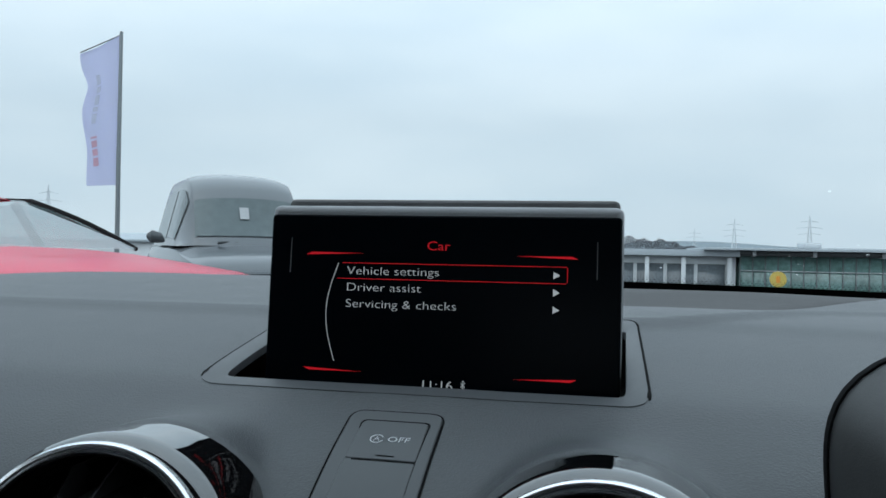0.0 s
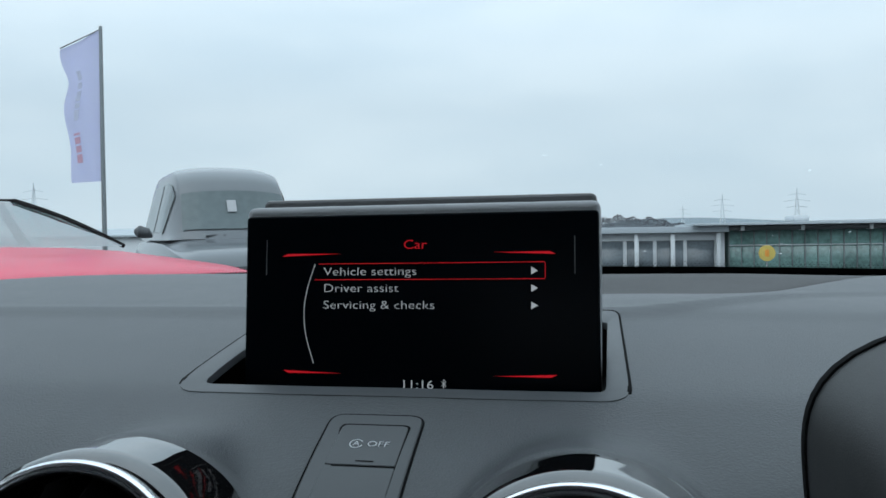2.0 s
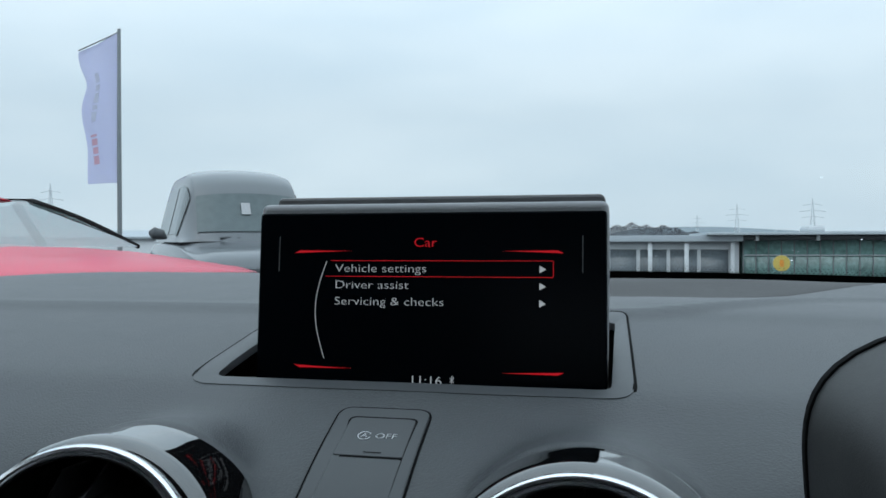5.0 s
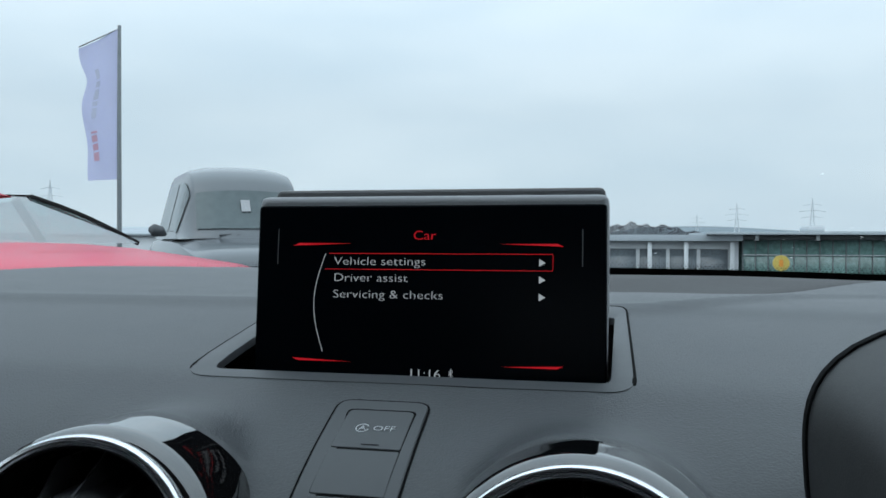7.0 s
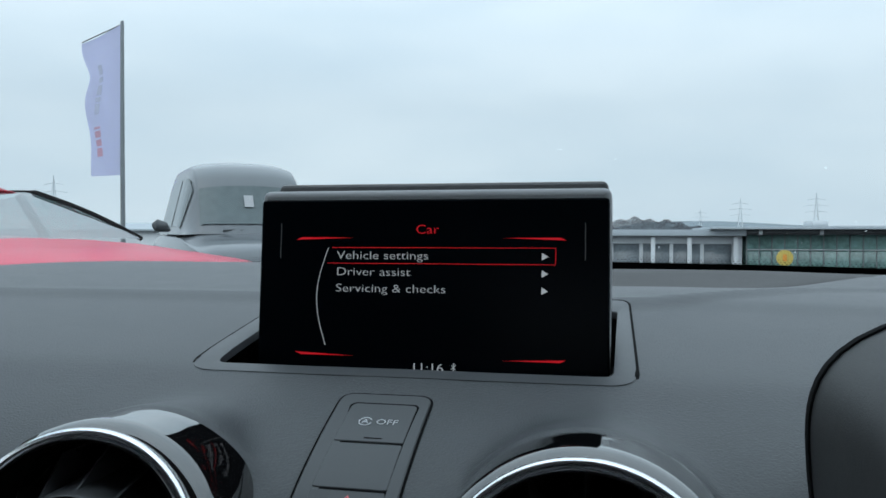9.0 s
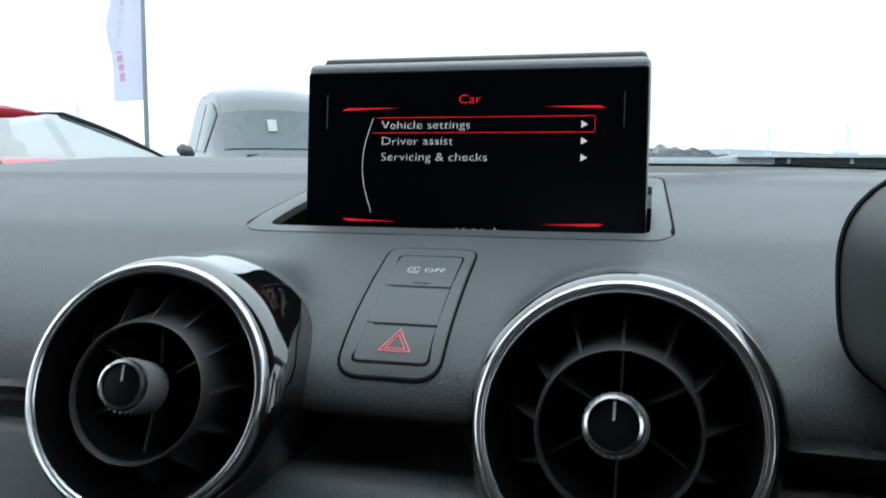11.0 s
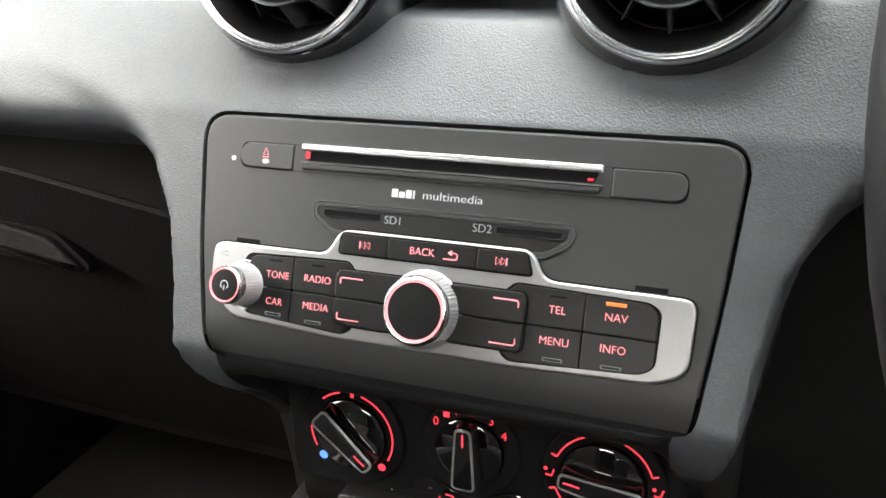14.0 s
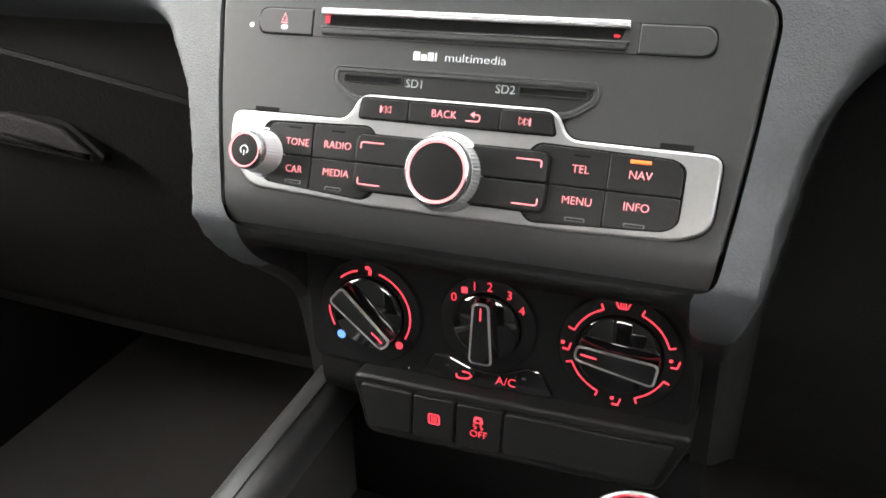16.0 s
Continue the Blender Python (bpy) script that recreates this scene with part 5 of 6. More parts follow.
def build_glovebox():
    t = thing("glovebox", pose(0, 0, 0), "dark plastic glovebox with a lever handle, closed", "glovebox")
    lp = dense(rounded([(-0.68, BREAK[3] + 0.066), (-0.32, BREAK[3] + 0.070), (-0.185, BREAK[3] + 0.096), (-0.165, BREAK[5] - 0.02), (-0.68, BREAK[5] - 0.02)], 0.012, 4), 24)
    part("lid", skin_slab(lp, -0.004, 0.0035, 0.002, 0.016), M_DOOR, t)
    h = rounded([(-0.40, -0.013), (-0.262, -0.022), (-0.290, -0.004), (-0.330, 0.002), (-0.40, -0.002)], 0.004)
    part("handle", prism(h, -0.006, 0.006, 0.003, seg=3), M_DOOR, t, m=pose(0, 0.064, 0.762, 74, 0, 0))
    part("handle_recess", prism(inset(h, -0.003), -0.006, 0.0005), M_GAP, t, m=pose(0, 0.0645, 0.762, 74, 0, 0))


build_glovebox()


# ---- the cabin round the camera ----
cabin = thing("cabin_shell", pose(0, 0, 0), "dark car cabin lining with pale roof lining", "car interior", kind="structure")
WS_LOW = [(x, 0.74 - 0.10 * (x / 0.66) ** 2, 0.978 - 0.012 * (x / 0.66) ** 2) for x in np.linspace(-0.66, 0.66, 15)]
WS_TOP = [(x * 0.80, -0.02 - 0.06 * (x / 0.66) ** 2, 1.345 - 0.02 * (x / 0.66) ** 2) for x in np.linspace(-0.66, 0.66, 15)]


def ws(f, k, out=0.0):
    a, b = Vector(WS_LOW[k]), Vector(WS_TOP[k])
    p = a.lerp(b, f)
    bow = 0.03 * math.sin(math.pi * f)
    return p + Vector((0, 0.4, 0.9)) * (bow + out)


windscreen = thing("windscreen", pose(0, 0, 0), "clear car windscreen with a black dotted lower edge", "windscreen", kind="structure")
pane = part("pane", loft([[ws(f, k) for k in range(15)] for f in np.linspace(0, 1, 9)], close=False), M_SCREEN, windscreen)
pane.visible_shadow = False
part("black_border", loft([[ws(f, k, -0.002) for k in range(15)] for f in (0.0, 0.02, 0.045, 0.060)], close=False), M_GAP, windscreen)
dots = bmesh.new()
for row in range(3):
    f, r = 0.0630 + 0.0052 * row, 0.0011 - 0.00025 * row
    for i in range(330):
        u = (i + 0.5 * (row % 2)) / 330 * 14
        k = min(int(u), 13)
        c = ws(f, k, -0.0025).lerp(ws(f, k + 1, -0.0025), u - k)
        dots.faces.new([dots.verts.new(c + r * Vector((math.cos(a), -0.9 * math.sin(a), 0.43 * math.sin(a)))) for a in np.linspace(0, 2 * math.pi, 6, endpoint=False)])
tagged(part("border_dots", dots, M_GAP, windscreen, smooth=False), kind="stuff")

rnd = random.Random(7)
spots = bmesh.new()
for i in range(110):
    f, u = rnd.uniform(0.085, 0.30), rnd.uniform(6.5, 13.0)
    k = int(u)
    c = ws(f, k, 0.0008).lerp(ws(f, k + 1, 0.0008), u - k)
    r = rnd.uniform(0.0003, 0.0008) if i % 9 else rnd.uniform(0.0009, 0.0014)
    spots.faces.new([spots.verts.new(c + r * rnd.uniform(0.75, 1.2) * Vector((math.cos(a), -0.85 * math.sin(a), 0.45 * math.sin(a)))) for a in np.linspace(0, 2 * math.pi, 7, endpoint=False)])
tagged(part("water_spots", spots, M_DROPS, windscreen, "dried water spots on the glass", smooth=False), kind="stuff")
for d in (-1, 1):
    k = 0 if d < 0 else 14
    pillar = [ws(f, k) for f in np.linspace(0, 1, 9)]
    part("windscreen_pillar", loft([[p + Vector((0, 0.012, 0)), p + Vector((d * 0.055, -0.01, 0)), p + Vector((d * 0.055, -0.05, -0.03)), p + Vector((-d * 0.004, -0.03, -0.02))] for p in pillar]), M_PILLAR, cabin)
    part("door_card", box(min(d * 0.70, d * 0.78), -1.6, 0.25, max(d * 0.70, d * 0.78), 0.66, 0.95, 0.01), M_DOOR, cabin)
    part("roof_rail", tube([(d * 0.60, -0.05, 1.315), (d * 0.60, -0.6, 1.36), (d * 0.58, -1.6, 1.33)], 0.04, 10), M_PILLAR, cabin)
    part("door_pillar", box(min(d * 0.62, d * 0.74), -0.75, 0.94, max(d * 0.62, d * 0.74), -0.65, 1.36, 0.01), M_PILLAR, cabin)
part("roof_lining", box(-0.62, -1.7, 1.37, 0.62, -0.03, 1.40), M_HEADLINER, cabin)
part("header_rail", box(-0.54, -0.09, 1.335, 0.54, -0.02, 1.375, 0.01), M_HEADLINER, cabin)
# Unseen blockers: side and top pieces added, rear wall raised against light from behind.
for d in (-1, 1):
    part("rear_side_blocker", box(min(d * 0.64, d * 0.74), -1.68, 0.94, max(d * 0.64, d * 0.74), -0.76, 1.37, 0.01), M_DOOR, cabin)
part("rear_wall", box(-0.78, -1.72, 0.25, 0.78, -1.66, 1.10), M_DOOR, cabin)
part("rear_top_blocker", box(-0.66, -1.74, 1.30, 0.66, -1.66, 1.40), M_HEADLINER, cabin)
part("carpet", box(-0.78, -1.7, 0.22, 0.78, 0.75, 0.26), M_CARPET, cabin)
part("bulkhead", box(-0.78, 0.70, 0.22, 0.78, 0.76, 0.955), M_CARPET, cabin)
part("dash_end", box(-0.79, 0.10, 0.30, -0.755, 0.72, 0.95), M_DOOR, cabin)
part("dash_end", box(0.755, 0.10, 0.30, 0.79, 0.72, 0.95), M_DOOR, cabin)


def build_seat(x):
    t = thing("front_seat", pose(x, -0.75, 0.27), "black cloth front car seat", "seat", "front seats")
    part("cushion", prism(rrect(-0.24, -0.25, 0.24, 0.27, 0.06), 0.10, 0.30, 0.05, seg=4), M_CARPET, t)
    part("backrest", prism(rrect(-0.24, 0.0, 0.24, 0.62, 0.08), -0.06, 0.08, 0.04, seg=4), M_CARPET, t, m=pose(0, -0.24, 0.28, 110, 0, 180))
    # Unseen headrest, added to hold back light from the rear window.
    part("headrest_blocker", prism(rrect(-0.13, 0.64, 0.13, 0.84, 0.05), -0.05, 0.05, 0.03, seg=4), M_CARPET, t, m=pose(0, -0.24, 0.28, 110, 0, 180))
    part("seat_base", box(-0.2, -0.2, 0.0, 0.2, 0.2, 0.12), M_BLACK, t)


build_seat(-0.36)
build_seat(0.36)


# ---- outside ----
def ground_z(y):
    return float(-3.8 * ease(18.0, 48.0, np.array(y)))


rows = [[(x, y, ground_z(y)) for x in (-3000, -400, -120, -40, -15, 0, 15, 40, 120, 400, 3000)] for y in (-3000, -200, -40, -10, 0, 6, 12, 18, 22, 27, 32, 37, 42, 48, 80, 200, 600, 3000)]
ground = part("ground", loft(rows, close=False), M_ASPHALT)
tagged(ground, "grey asphalt car park sloping gently away", "ground", kind="structure")


def build_car(name, m, label, paint, L=4.0, W=1.76, H=1.45, bonnet=0.95, cowl_at=1.15, roof_at=1.85, tail_at=3.3, pane=None, post=None, brow=0.06, mirrors=True, girth=0.022, solid=False, nose=1.0, lean_in=0.10):
    """A parked car: length along x with its nose at x = 0, z up from the ground."""
    t = thing(name, m, label, "car", "parked cars")
    w = W / 2
    pane, post = pane or M_SKYGLASS, post or M_FRAME

    def section(x, top, half, low=0.28):
        side = [(half * 0.90, low), (half * 0.985, low + 0.12), (half, (low + top) * 0.52), (half * 0.985, top - 0.16), (half * 0.93, top - 0.06), (half * 0.72, top - 0.012), (half * 0.36, top + 0.012), (0, top + 0.02)]
        full = [(x, y, z) for y, z in side] + [(x, -y, z) for y, z in side[-2::-1]]
        return full
    st = [(0.0, bonnet - 0.34 * nose, w * 0.70, 0.30), (0.06, bonnet - 0.22 * nose, w * 0.82, 0.24), (0.20, bonnet - 0.13 * nose, w * 0.93, 0.22), (0.45, bonnet - 0.07 * nose, w * 0.985, 0.22), (0.8, bonnet - 0.02 * nose, w, 0.22), (cowl_at, bonnet + 0.03, w, 0.22),
          (cowl_at + 0.7, bonnet + 0.05, w, 0.22), (L * 0.6, bonnet + 0.06, w, 0.22), (L * 0.85, bonnet + 0.05, w * 0.98, 0.22), (L - 0.1, bonnet - 0.02, w * 0.90, 0.26), (L, bonnet - 0.2, w * 0.8, 0.34)]
    part("body", loft([section(*q) for q in st]), paint, t)
    b0, tz = bonnet + 0.045, H

    def hoop(x, z, half):
        return [(x, half, b0), (x, half * 0.98, b0 + (z - b0) * 0.35), (x, half * 0.90, b0 + (z - b0) * 0.8), (x, half * 0.80, b0 + (z - b0) * 0.95), (x, half * 0.5, z), (x, 0, z + 0.012), (x, -half * 0.5, z), (x, -half * 0.80, b0 + (z - b0) * 0.95), (x, -half * 0.90, b0 + (z - b0) * 0.8), (x, -half * 0.98, b0 + (z - b0) * 0.35), (x, -half, b0)]
    wb, wr = w * 0.93, w * 0.86
    base, head = (cowl_at - 0.02, b0), (roof_at, tz - brow)
    if solid:
        # one rounded greenhouse, its panes set on it a finger proud
        def across(half, z, q):
            """Round the hoop: q from -1 to 1, the sides up to half way, then the roof."""
            a = abs(q)
            up = min(1.0, a and (1 - a) / 0.42)
            y = half * (1 - lean_in * up) if a > 0.58 else half * (1 - lean_in) * math.sin(math.pi / 2 * a / 0.58)
            rise = 0.90 * up if a > 0.58 else 0.90 + 0.10 * math.cos(math.pi / 2 * a / 0.58)
            return math.copysign(y, q), b0 - 0.02 + (z - b0 + 0.02) * rise

        def shell(x, q):
            z = float(np.interp(x, (cowl_at - 0.06, roof_at - 0.1, roof_at + 0.12, roof_at + 0.5, tail_at - 0.4, tail_at, tail_at + 0.5), (b0 - 0.01, tz - brow - 0.03, tz - 0.07, tz - 0.01, tz - 0.01, tz - 0.08, b0)))
            half = float(np.interp(x, (cowl_at, roof_at, tail_at, tail_at + 0.5), (w * 0.90, w * 0.90, w * 0.88, w * 0.86)))
            y, zz = across(half, z, q)
            return Vector((x + 0.20 * (abs(y) / w) ** 2 * (1 if x < roof_at else max(0, 1 - (x - roof_at) / 0.5)), y, zz))

        def patch(x0, x1, q0, q1, out):
            return loft([[shell(x, q) + out for q in np.linspace(q0, q1, 14)] for x in np.linspace(x0, x1, 12)], close=False)
        part("roof", loft([[shell(x, q) for q in np.linspace(-1, 1, 41)] for x in np.linspace(cowl_at - 0.06, tail_at + 0.5, 36)], close=False), paint, t)
        rows = []
        for f in np.linspace(0, 1, 12):
            x, q1 = cowl_at + 0.01 + f * 0.72 * (roof_at - 0.10 - cowl_at), 0.62 - 0.09 * f - 0.03 * f**6
            rows.append([shell(x, q) + Vector((-0.012, 0, 0.012)) for q in np.linspace(-q1, q1, 18)])
        part("windscreen", loft(rows, close=False), pane, t, "dark glass windscreen")
        part("rear_window", patch(tail_at + 0.06, tail_at + 0.45, -0.5, 0.5, Vector((0.012, 0, 0.012))), pane, t)
        for d in (-1, 1):
            for x0, x1 in ((roof_at - 0.14, roof_at + 0.75), (roof_at + 0.83, tail_at - 0.15)):
                part("side_window", patch(x0, x1, d * 0.95, d * 0.64, Vector((0, d * 0.012, 0))), pane, t)
            part("wiper", tube([(cowl_at - 0.02, d * 0.1 + 0.3, b0 + 0.03), (cowl_at + 0.05, d * 0.1 - 0.2, b0 + 0.06)], 0.012, 6), M_FRAME, t)
    # windscreen, side windows, roof
    n = 9
    if not solid:
        rows = []
        for f in np.linspace(0, 1, 6):
            x, z, half = base[0] + f * (head[0] - base[0]), base[1] + f * (head[1] - base[1]), wb * 0.93 + f * (wr * 0.84 - wb * 0.93)
            rows.append([(x + (0.10 + 0.06 * q * q) * (1 - 0.4 * f), half * q, z - 0.022 * f + 0.012 * math.sin(math.pi * f)) for q in np.linspace(-1, 1, n)])
        part("windscreen", loft(rows, close=False), pane, t, "dark glass windscreen")
        roof = []
        for f in np.linspace(0, 1, 8):
            x = head[0] + f * (tail_at - head[0])
            z = tz - brow + brow * math.sin(math.pi / 2 * min(1, f * 2.2)) - 0.09 * f * f
            roof.append([(x + 0.10 * q * q * (1 - f), wr * 0.86 * q, z - 0.055 * abs(q) ** 3) for q in np.linspace(-1, 1, n)])
        bm = loft(roof, close=False)
        bmesh.ops.solidify(bm, geom=bm.faces[:], thickness=0.03)
        part("roof", bm, paint, t)
        back = [[(tail_at + f * 0.45, wr * 0.86 * q * (1 + 0.05 * f), (tz - 0.115) + f * (b0 - tz + 0.1)) for q in np.linspace(-1, 1, n)] for f in np.linspace(0, 1, 4)]
        part("rear_window", loft(back, close=False), pane, t)
    for d in (-1, 1):
        a0, a1 = (base[0] + 0.20, d * wb * 0.97, b0), (head[0] + 0.08, d * wr * 0.85, tz - brow - 0.018)
        r0, r1 = (tail_at + 0.35, d * wb * 0.97, b0), (tail_at, d * wr * 0.84, tz - 0.17)
        lower = [Vector(a0).lerp(Vector(r0), f) for f in np.linspace(0, 1, 7)]
        upper = [Vector(a1).lerp(Vector(r1), f) for f in np.linspace(0, 1, 7)]
        if not solid:
            part("side_window", loft([lower, upper], close=False), pane, t)
            part("pillar", tube([Vector(a0).lerp(Vector(a1), f) + math.sin(math.pi * f) * Vector((-0.012, 0, 0.018)) for f in np.linspace(0, 1, 8)], girth, 10), post, t)
            part("seat", prism(rounded([(-0.22, -0.1), (0.22, -0.1), (0.20, 0.42), (0.10, 0.46), (0.09, 0.60), (-0.09, 0.60), (-0.10, 0.46), (-0.20, 0.42)], 0.05), -0.05, 0.05, 0.03), M_CARPET, t, "dark seat back", m=pose(cowl_at + 1.35, d * 0.36, b0 - 0.32, 90, 0, 90))
            part("pillar", tube([r0, r1], 0.05, 8), paint, t)
            mid = (cowl_at + 1.15, d * wb * 0.965, b0)
            part("pillar", tube([mid, (mid[0] + 0.05, d * wr * 0.84, tz - 0.09)], 0.03, 8), M_FRAME, t)
            part("roof_rail", tube([a1, (head[0] + 0.6, d * wr * 0.85, tz - 0.06), r1], girth * 0.8, 10), post, t)
        if mirrors:
            part("door_mirror", tube([(cowl_at + 0.42, d * (w + 0.02), b0 + 0.03), (cowl_at + 0.40, d * (w + 0.08), b0 + 0.07), (cowl_at + 0.40, d * (w + 0.17), b0 + 0.09), (cowl_at + 0.42, d * (w + 0.21), b0 + 0.09)], [0.02, 0.065, 0.075, 0.03], 14), M_FRAME, t, "dark door mirror")
        part("headlight", tube([(0.10, d * w * 0.52, bonnet - 0.36), (0.16, d * w * 0.72, bonnet - 0.33), (0.34, d * w * 0.90, bonnet - 0.30)], [0.05, 0.07, 0.03], 12), M_LAMP, t)
        for x in (0.78, L - 0.72):
            wh = part("wheel", lathe([(0.315, -0.10), (0.33, -0.07), (0.33, 0.07), (0.315, 0.10), (0.22, 0.10), (0.22, -0.10)], 32, closed=True), M_TYRE, t, "black tyre", m=pose(x, d * (w - 0.11), 0.33, 90, 0, 0))
            part("rim", lathe([(0, 0.06), (0.06, 0.07), (0.20, 0.085), (0.22, 0.09), (0.22, -0.09), (0, -0.09)], 20), M_ALLOY, wh)
    part("grille", box(-0.03, -w * 0.42, bonnet - 0.66, 0.08, w * 0.42, bonnet - 0.42, 0.02), M_FRAME, t)
    part("aerial", tube([(tail_at - 0.25, 0, tz - 0.02), (tail_at - 0.05, 0, tz + 0.06)], [0.03, 0.008], 8), M_FRAME, t)
    return t


build_car("red_car", pose(-1.625, 2.955, 0.0, 0, 0, 160), "red hatchback car parked outside the windscreen", M_REDPAINT, 4.25, 1.76, 1.37, 0.955, 1.30, 2.25, 3.25, M_SKYGLASS, M_GAP, mirrors=False, girth=0.014, nose=0.62)
suv = build_car("grey_suv", pose(-3.60, 8.12, 0.0, 0, 0, 128), "blue-grey tall parked car with wet bodywork", M_GREYPAINT, 4.4, 1.86, 1.96, 0.99, 1.10, 1.62, 3.7, M_PANE, M_GREYPAINT, 0.16, solid=True, nose=0.8, lean_in=0.25)
part("price_sheet", box(-0.08, -0.055, 0.0, 0.08, 0.055, 0.004), M_GREY_PRINT, suv, "white paper sheet behind the windscreen", m=pose(1.25, 0.06, 1.42, 0, -62, 0))


def build_flag():
    t = thing("banner_flag", pose(-14.83, 22.0, ground_z(22.0)), "pale lilac banner flag with faded marks on a tall pole", "flag")
    g = -ground_z(22.0)
    part("pole", tube([(0, 0, 0), (0, 0, g + 3.5), (0.02, 0, g + 7.4)], [0.075, 0.065, 0.05], 12), M_POLE, t)
    part("cross_arm", tube([(0, 0, g + 7.3), (-1.36, 0, g + 6.82)], 0.02, 8), M_POLE, t)

    def cloth(f, q):
        """f: down the flag; q: from the pole outwards."""
        wide = 1.36 - 0.32 * float(ease(0.0, 0.4, f)) + 0.07 * f - 0.14 * math.exp(-(((f - 0.25) / 0.1) ** 2))
        x = -0.03 - q * wide
        z = g + 7.28 - f * 4.5 - q * (0.48 * (1 - f) + 0.02)
        y = 0.16 * math.sin(5.5 * f + 2.4 * q) * q + 0.06 * math.sin(13 * f + 5 * q) * q
        return (x, y - 0.02, z)
    bm = loft([[cloth(f, q) for q in np.linspace(0, 1, 16)] for f in np.linspace(0, 1, 40)], close=False)
    bmesh.ops.solidify(bm, geom=bm.faces[:], thickness=0.01)
    c = part("cloth", bm, M_FLAG, t, "rippled lilac-white cloth")

    def patch(f0, f1, q0, q1):
        return loft([[Vector(cloth(f, q)) + Vector((0, -0.025, 0)) for q in np.linspace(q0, q1, 5)] for f in np.linspace(f0, f1, 12)], close=False)
    for f0, f1 in ((0.20, 0.27), (0.285, 0.33), (0.345, 0.42), (0.435, 0.47), (0.485, 0.56)):
        part("grey_mark", patch(f0, f1, 0.60, 0.72), M_GREYMARK, c)
    for f0, f1 in ((0.65, 0.665), (0.68, 0.725), (0.74, 0.785), (0.80, 0.86)):
        part("red_mark", patch(f0, f1, 0.56, 0.76), M_FADED, c)


build_flag()


def build_showroom():
    """Long low showroom: white hall and a glazed hall under flat roofs."""
    y0, k = 72.0, 72.2 / 45.2
    gz = ground_z(y0)
    t = thing("car_showroom", pose(0, y0, 0), "long low car showroom with green glass front and pale roofs", "building")

    def X(x):
        return x * k

    def Zz(z):
        return 1.034 + (z - 1.034) * k
    part("white_hall", box(X(-14), 0.0, gz, X(5.75), 14, Zz(0.90)), M_CLAD, t)
    part("hall_roof", box(X(-14), -0.8, Zz(0.92), X(5.9), 15, Zz(1.24), 0.05), M_ROOFM, t)
    for x in np.arange(-13.2, 5.2, 1.55):
        wd = part("hall_window", box(X(x), -0.06, gz + 0.3, X(x + 1.36), 0.1, Zz(0.46)), M_HALLGLASS, t)
        part("window_frame", box(X(x) - 0.05, -0.1, Zz(0.46), X(x + 1.36) + 0.05, 0.0, Zz(0.46) + 0.08), M_HAZED_FRAME, wd)
    for x in (1.15, 3.0, 5.3):
        part("white_post", box(X(x), -0.6, gz, X(x + 0.22), -0.35, Zz(0.85)), M_CLAD, t)
    part("glass_hall", box(X(5.95), 0.2, gz, X(26), 18, Zz(0.98)), M_SHOP, t, "green tinted showroom glass")
    part("glass_hall_roof", box(X(4.1), -1.6, Zz(1.26), X(27), 19, Zz(1.385), 0.05), M_ROOFM, t)
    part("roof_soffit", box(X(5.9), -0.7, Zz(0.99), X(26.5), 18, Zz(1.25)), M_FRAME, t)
    for x in np.arange(5.95, 26, 0.62):
        part("mullion", box(X(x), 0.05, gz, X(x + 0.045), 0.25, Zz(0.98)), M_HAZED_FRAME, t)
    part("transom", box(X(5.95), 0.06, Zz(0.18), X(26), 0.22, Zz(0.235)), M_CLAD, t)
    for x in (6.5, 9.4, 12.6, 15.8):
        part("roof_beam", box(X(x), -0.9, Zz(0.95), X(x + 0.16), 0.2, Zz(1.22)), M_CLAD, t)
    part("plant_box", box(X(9.9), 6, Zz(1.36), X(10.7), 10, Zz(1.75)), M_CLAD, t)
    part("plant_box", box(X(11.2), 5, Zz(1.36), X(18), 12, Zz(1.47)), M_ROOFM, t)


build_showroom()


def build_shed():
    t = thing("distant_shed", pose(-39.5, 60.0, ground_z(60.0)), "low pale industrial shed beyond the car park", "building")
    h = 5.0
    part("wall", box(-7, 0, 0, 7, 11, h), M_CLAD, t)
    part("roof", loft([[(x, -0.3, h), (x, -0.3, h + 0.15), (x, 5.5, h + 0.75), (x, 11.3, h + 0.15), (x, 11.3, h)] for x in (-7.3, 7.3)]), M_ROOFM, t, smooth=False)
    for x in (-5.0, -0.8, 3.4):
        part("shutter_door", box(x, -0.05, 0, x + 2.6, 0.02, 3.6), M_HAZED_FRAME, t)


build_shed()


def build_sign():
    t = thing("round_sign", pose(8.72 * 40 / 45 - 0.75, 40.0, ground_z(40.0)), "round yellow sign on a thin post", "sign")
    z = 1.034 - 1.243 * 40.2 / 45.2 - ground_z(40.0)
    part("post", tube([(0, 0.03, 0), (0, 0.03, z)], 0.03, 8), M_POLE, t)
    part("disc", prism(circle(0.37, 32), 0, 0.03, 0.01), M_SIGN, t, m=pose(0, 0, z, 90, 0, 0))
    part("disc_mark", prism(rrect(-0.09, -0.16, 0.09, 0.16, 0.05), 0.03, 0.035), M_AMBER_PAINT, t, m=pose(0, 0, z, 90, 0, 0))


M_AMBER_PAINT = material("orange_paint", (0.7, 0.28, 0.04), 0.5, var=0.1, scale=3)
build_sign()


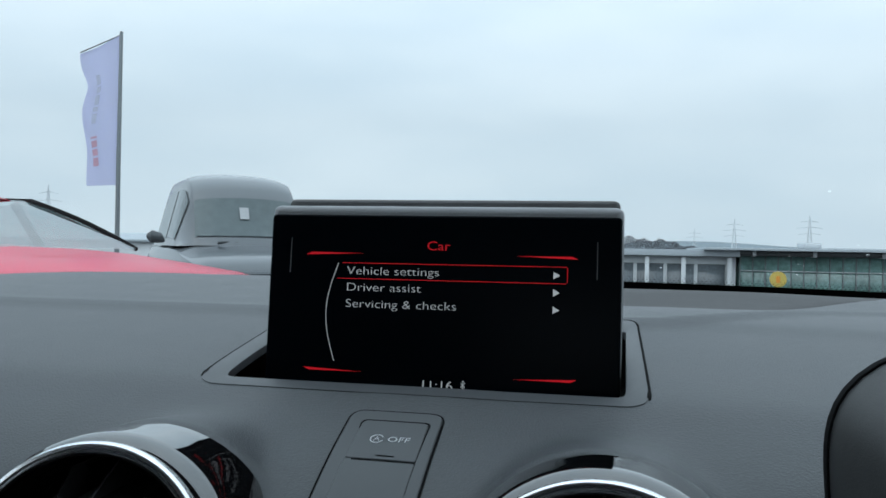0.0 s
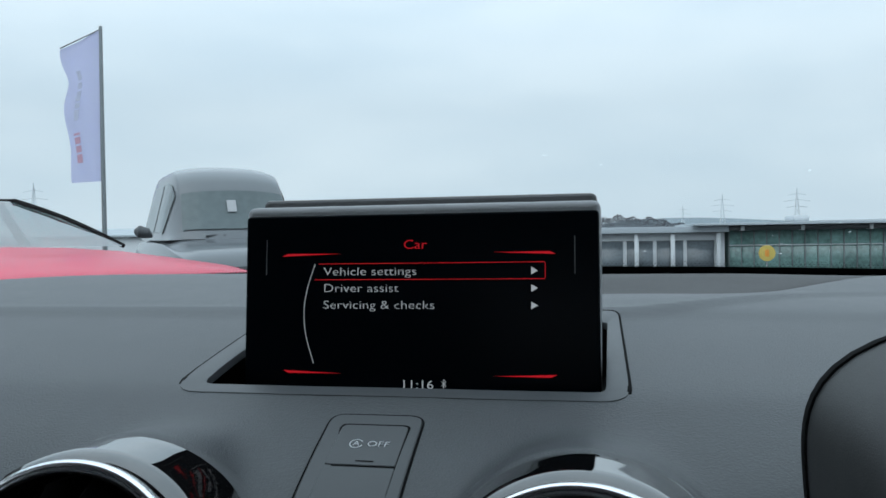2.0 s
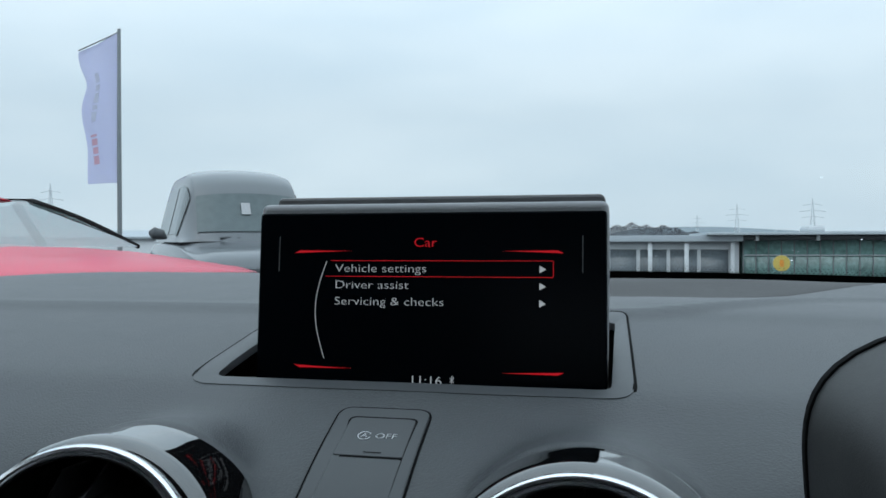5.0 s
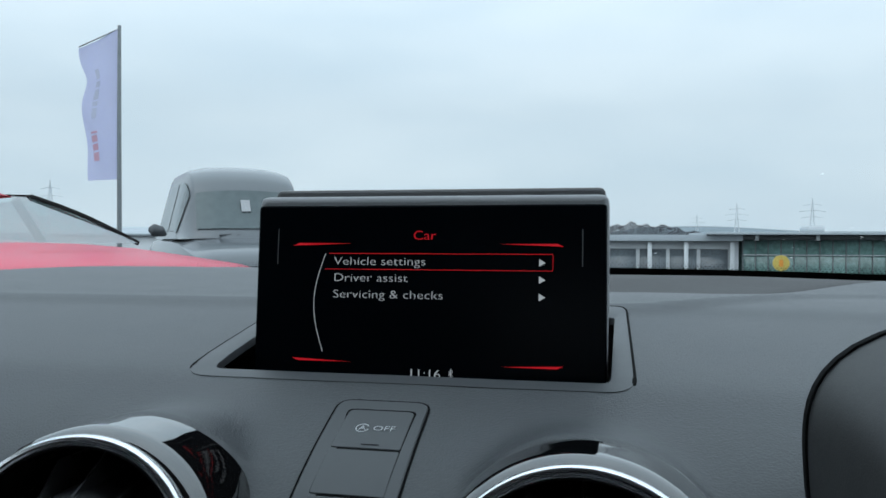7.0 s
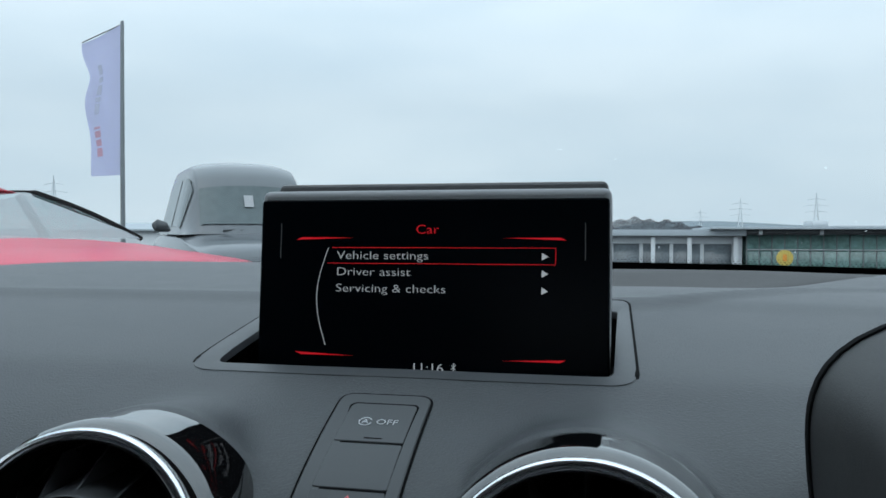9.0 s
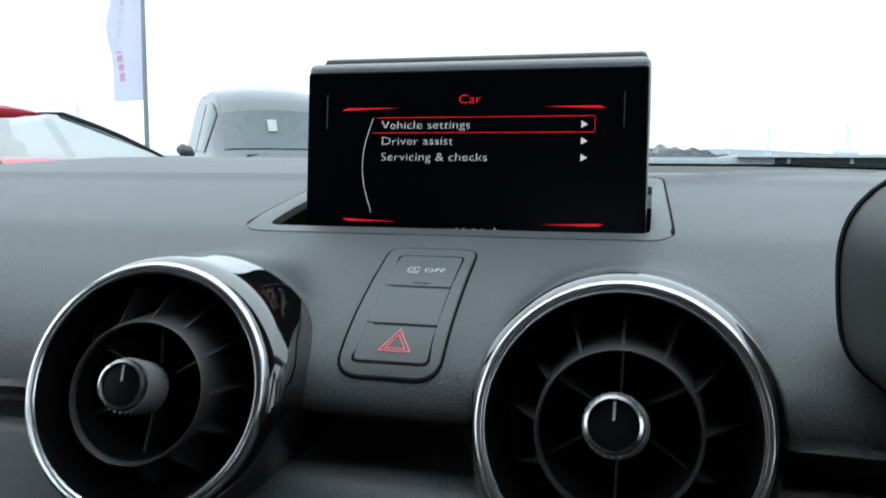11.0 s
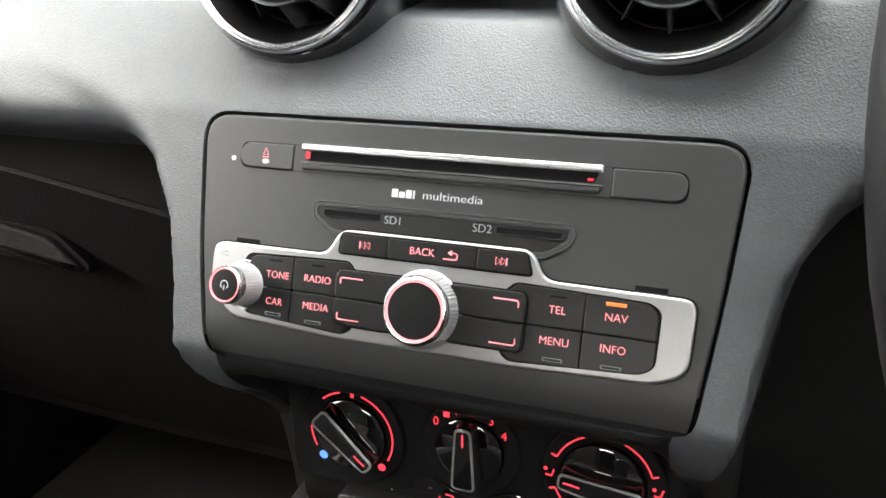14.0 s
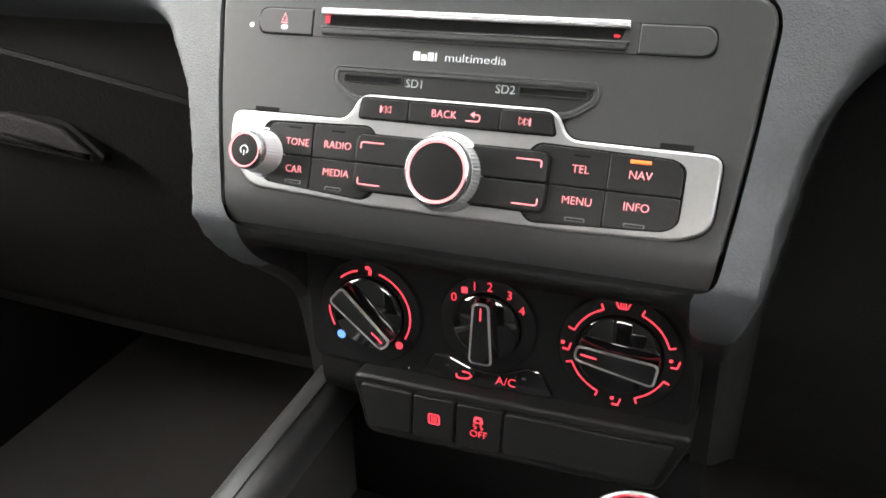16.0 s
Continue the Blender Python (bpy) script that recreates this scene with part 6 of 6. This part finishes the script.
def build_pylon(x, y, top, base):
    t = thing("power_pylon", pose(x, y, base), "distant lattice power pylon, its grey steel paled for haze", "pylon", "far pylons")
    h = top - base
    for a, b in ((-1, -1), (1, -1), (1, 1), (-1, 1)):
        w = h * 0.09
        part("leg", tube([(a * w, b * w, 0), (a * w * 0.3, b * w * 0.3, h * 0.6), (0, 0, h)], [h * 0.005] * 3, 5), M_HAZED_STEEL, t)
    for f, w in ((0.62, 0.20), (0.74, 0.24), (0.86, 0.17)):
        part("cross_arm", tube([(-w * h, 0, f * h), (0, 0, (f + 0.03) * h), (w * h, 0, f * h)], h * 0.0055, 5), M_HAZED_STEEL, t)
    for k in range(5):
        a, b = h * 0.6 * k / 5, h * 0.6 * (k + 1) / 5
        wa, wb = h * 0.09 * (1 - 0.14 * k), h * 0.09 * (1 - 0.14 * (k + 1))
        part("brace", tube([(-wa, -wa, a), (wb, -wb, b)], h * 0.0035, 4), M_HAZED_STEEL, t)
        part("brace", tube([(wa, -wa, a), (-wb, -wb, b)], h * 0.0035, 4), M_HAZED_STEEL, t)


for x, y, top in ((82, 400, 19.5), (49.6, 400, 17.5), (36.0, 450, 14.0), (-312, 400, 33.0)):
    build_pylon(x, y, top, ground_z(y))


def build_trees():
    """Dark winter woodland behind the halls, too far to tell trees apart."""
    bm = bmesh.new()
    rnd = random.Random(4)
    for i in range(22000):
        u = rnd.random()
        x = -8 + 33 * u
        high = 6.9 * (1 - 0.45 * max(0, (x - 8) / 16)) * (0.86 + 0.14 * math.sin(x * 0.9) * math.sin(x * 0.37 + 1))
        z = ground_z(280) + (high + 3.6) * rnd.random() ** 0.6
        c, r = Vector((x, 280 + rnd.uniform(-4, 4), z)), rnd.uniform(0.07, 0.22)
        vs = [bm.verts.new(c + Vector((rnd.uniform(-r, r), rnd.uniform(-r, r), rnd.uniform(-r, r)))) for _ in range(4)]
        for a, b, d in ((0, 1, 2), (0, 1, 3), (0, 2, 3), (1, 2, 3)):
            bm.faces.new((vs[a], vs[b], vs[d]))
    ob = part("woodland", bm, M_FOLIAGE, smooth=False)
    tagged(ob, "dark bare winter woodland in the distance", "trees", kind="stuff")
    rows = []
    for k in range(3):
        rows.append([(x, 900 + 60 * k, (ground_z(900), 5, 9)[k] + (0, 1, 1)[k] * (4.5 * math.sin(x * 0.006 + 1) + 2.5 * math.sin(x * 0.021)) * (1 if x > 0 else 0.4) - (0 if x > -20 or k == 0 else 4)) for x in np.linspace(-1500, 1500, 160)])
    hill = part("far_hill", loft(rows, close=False), M_HAZED_HILL)
    tagged(hill, "hills along the horizon, haze put into their blue-grey colour", "hills", kind="structure")


build_trees()
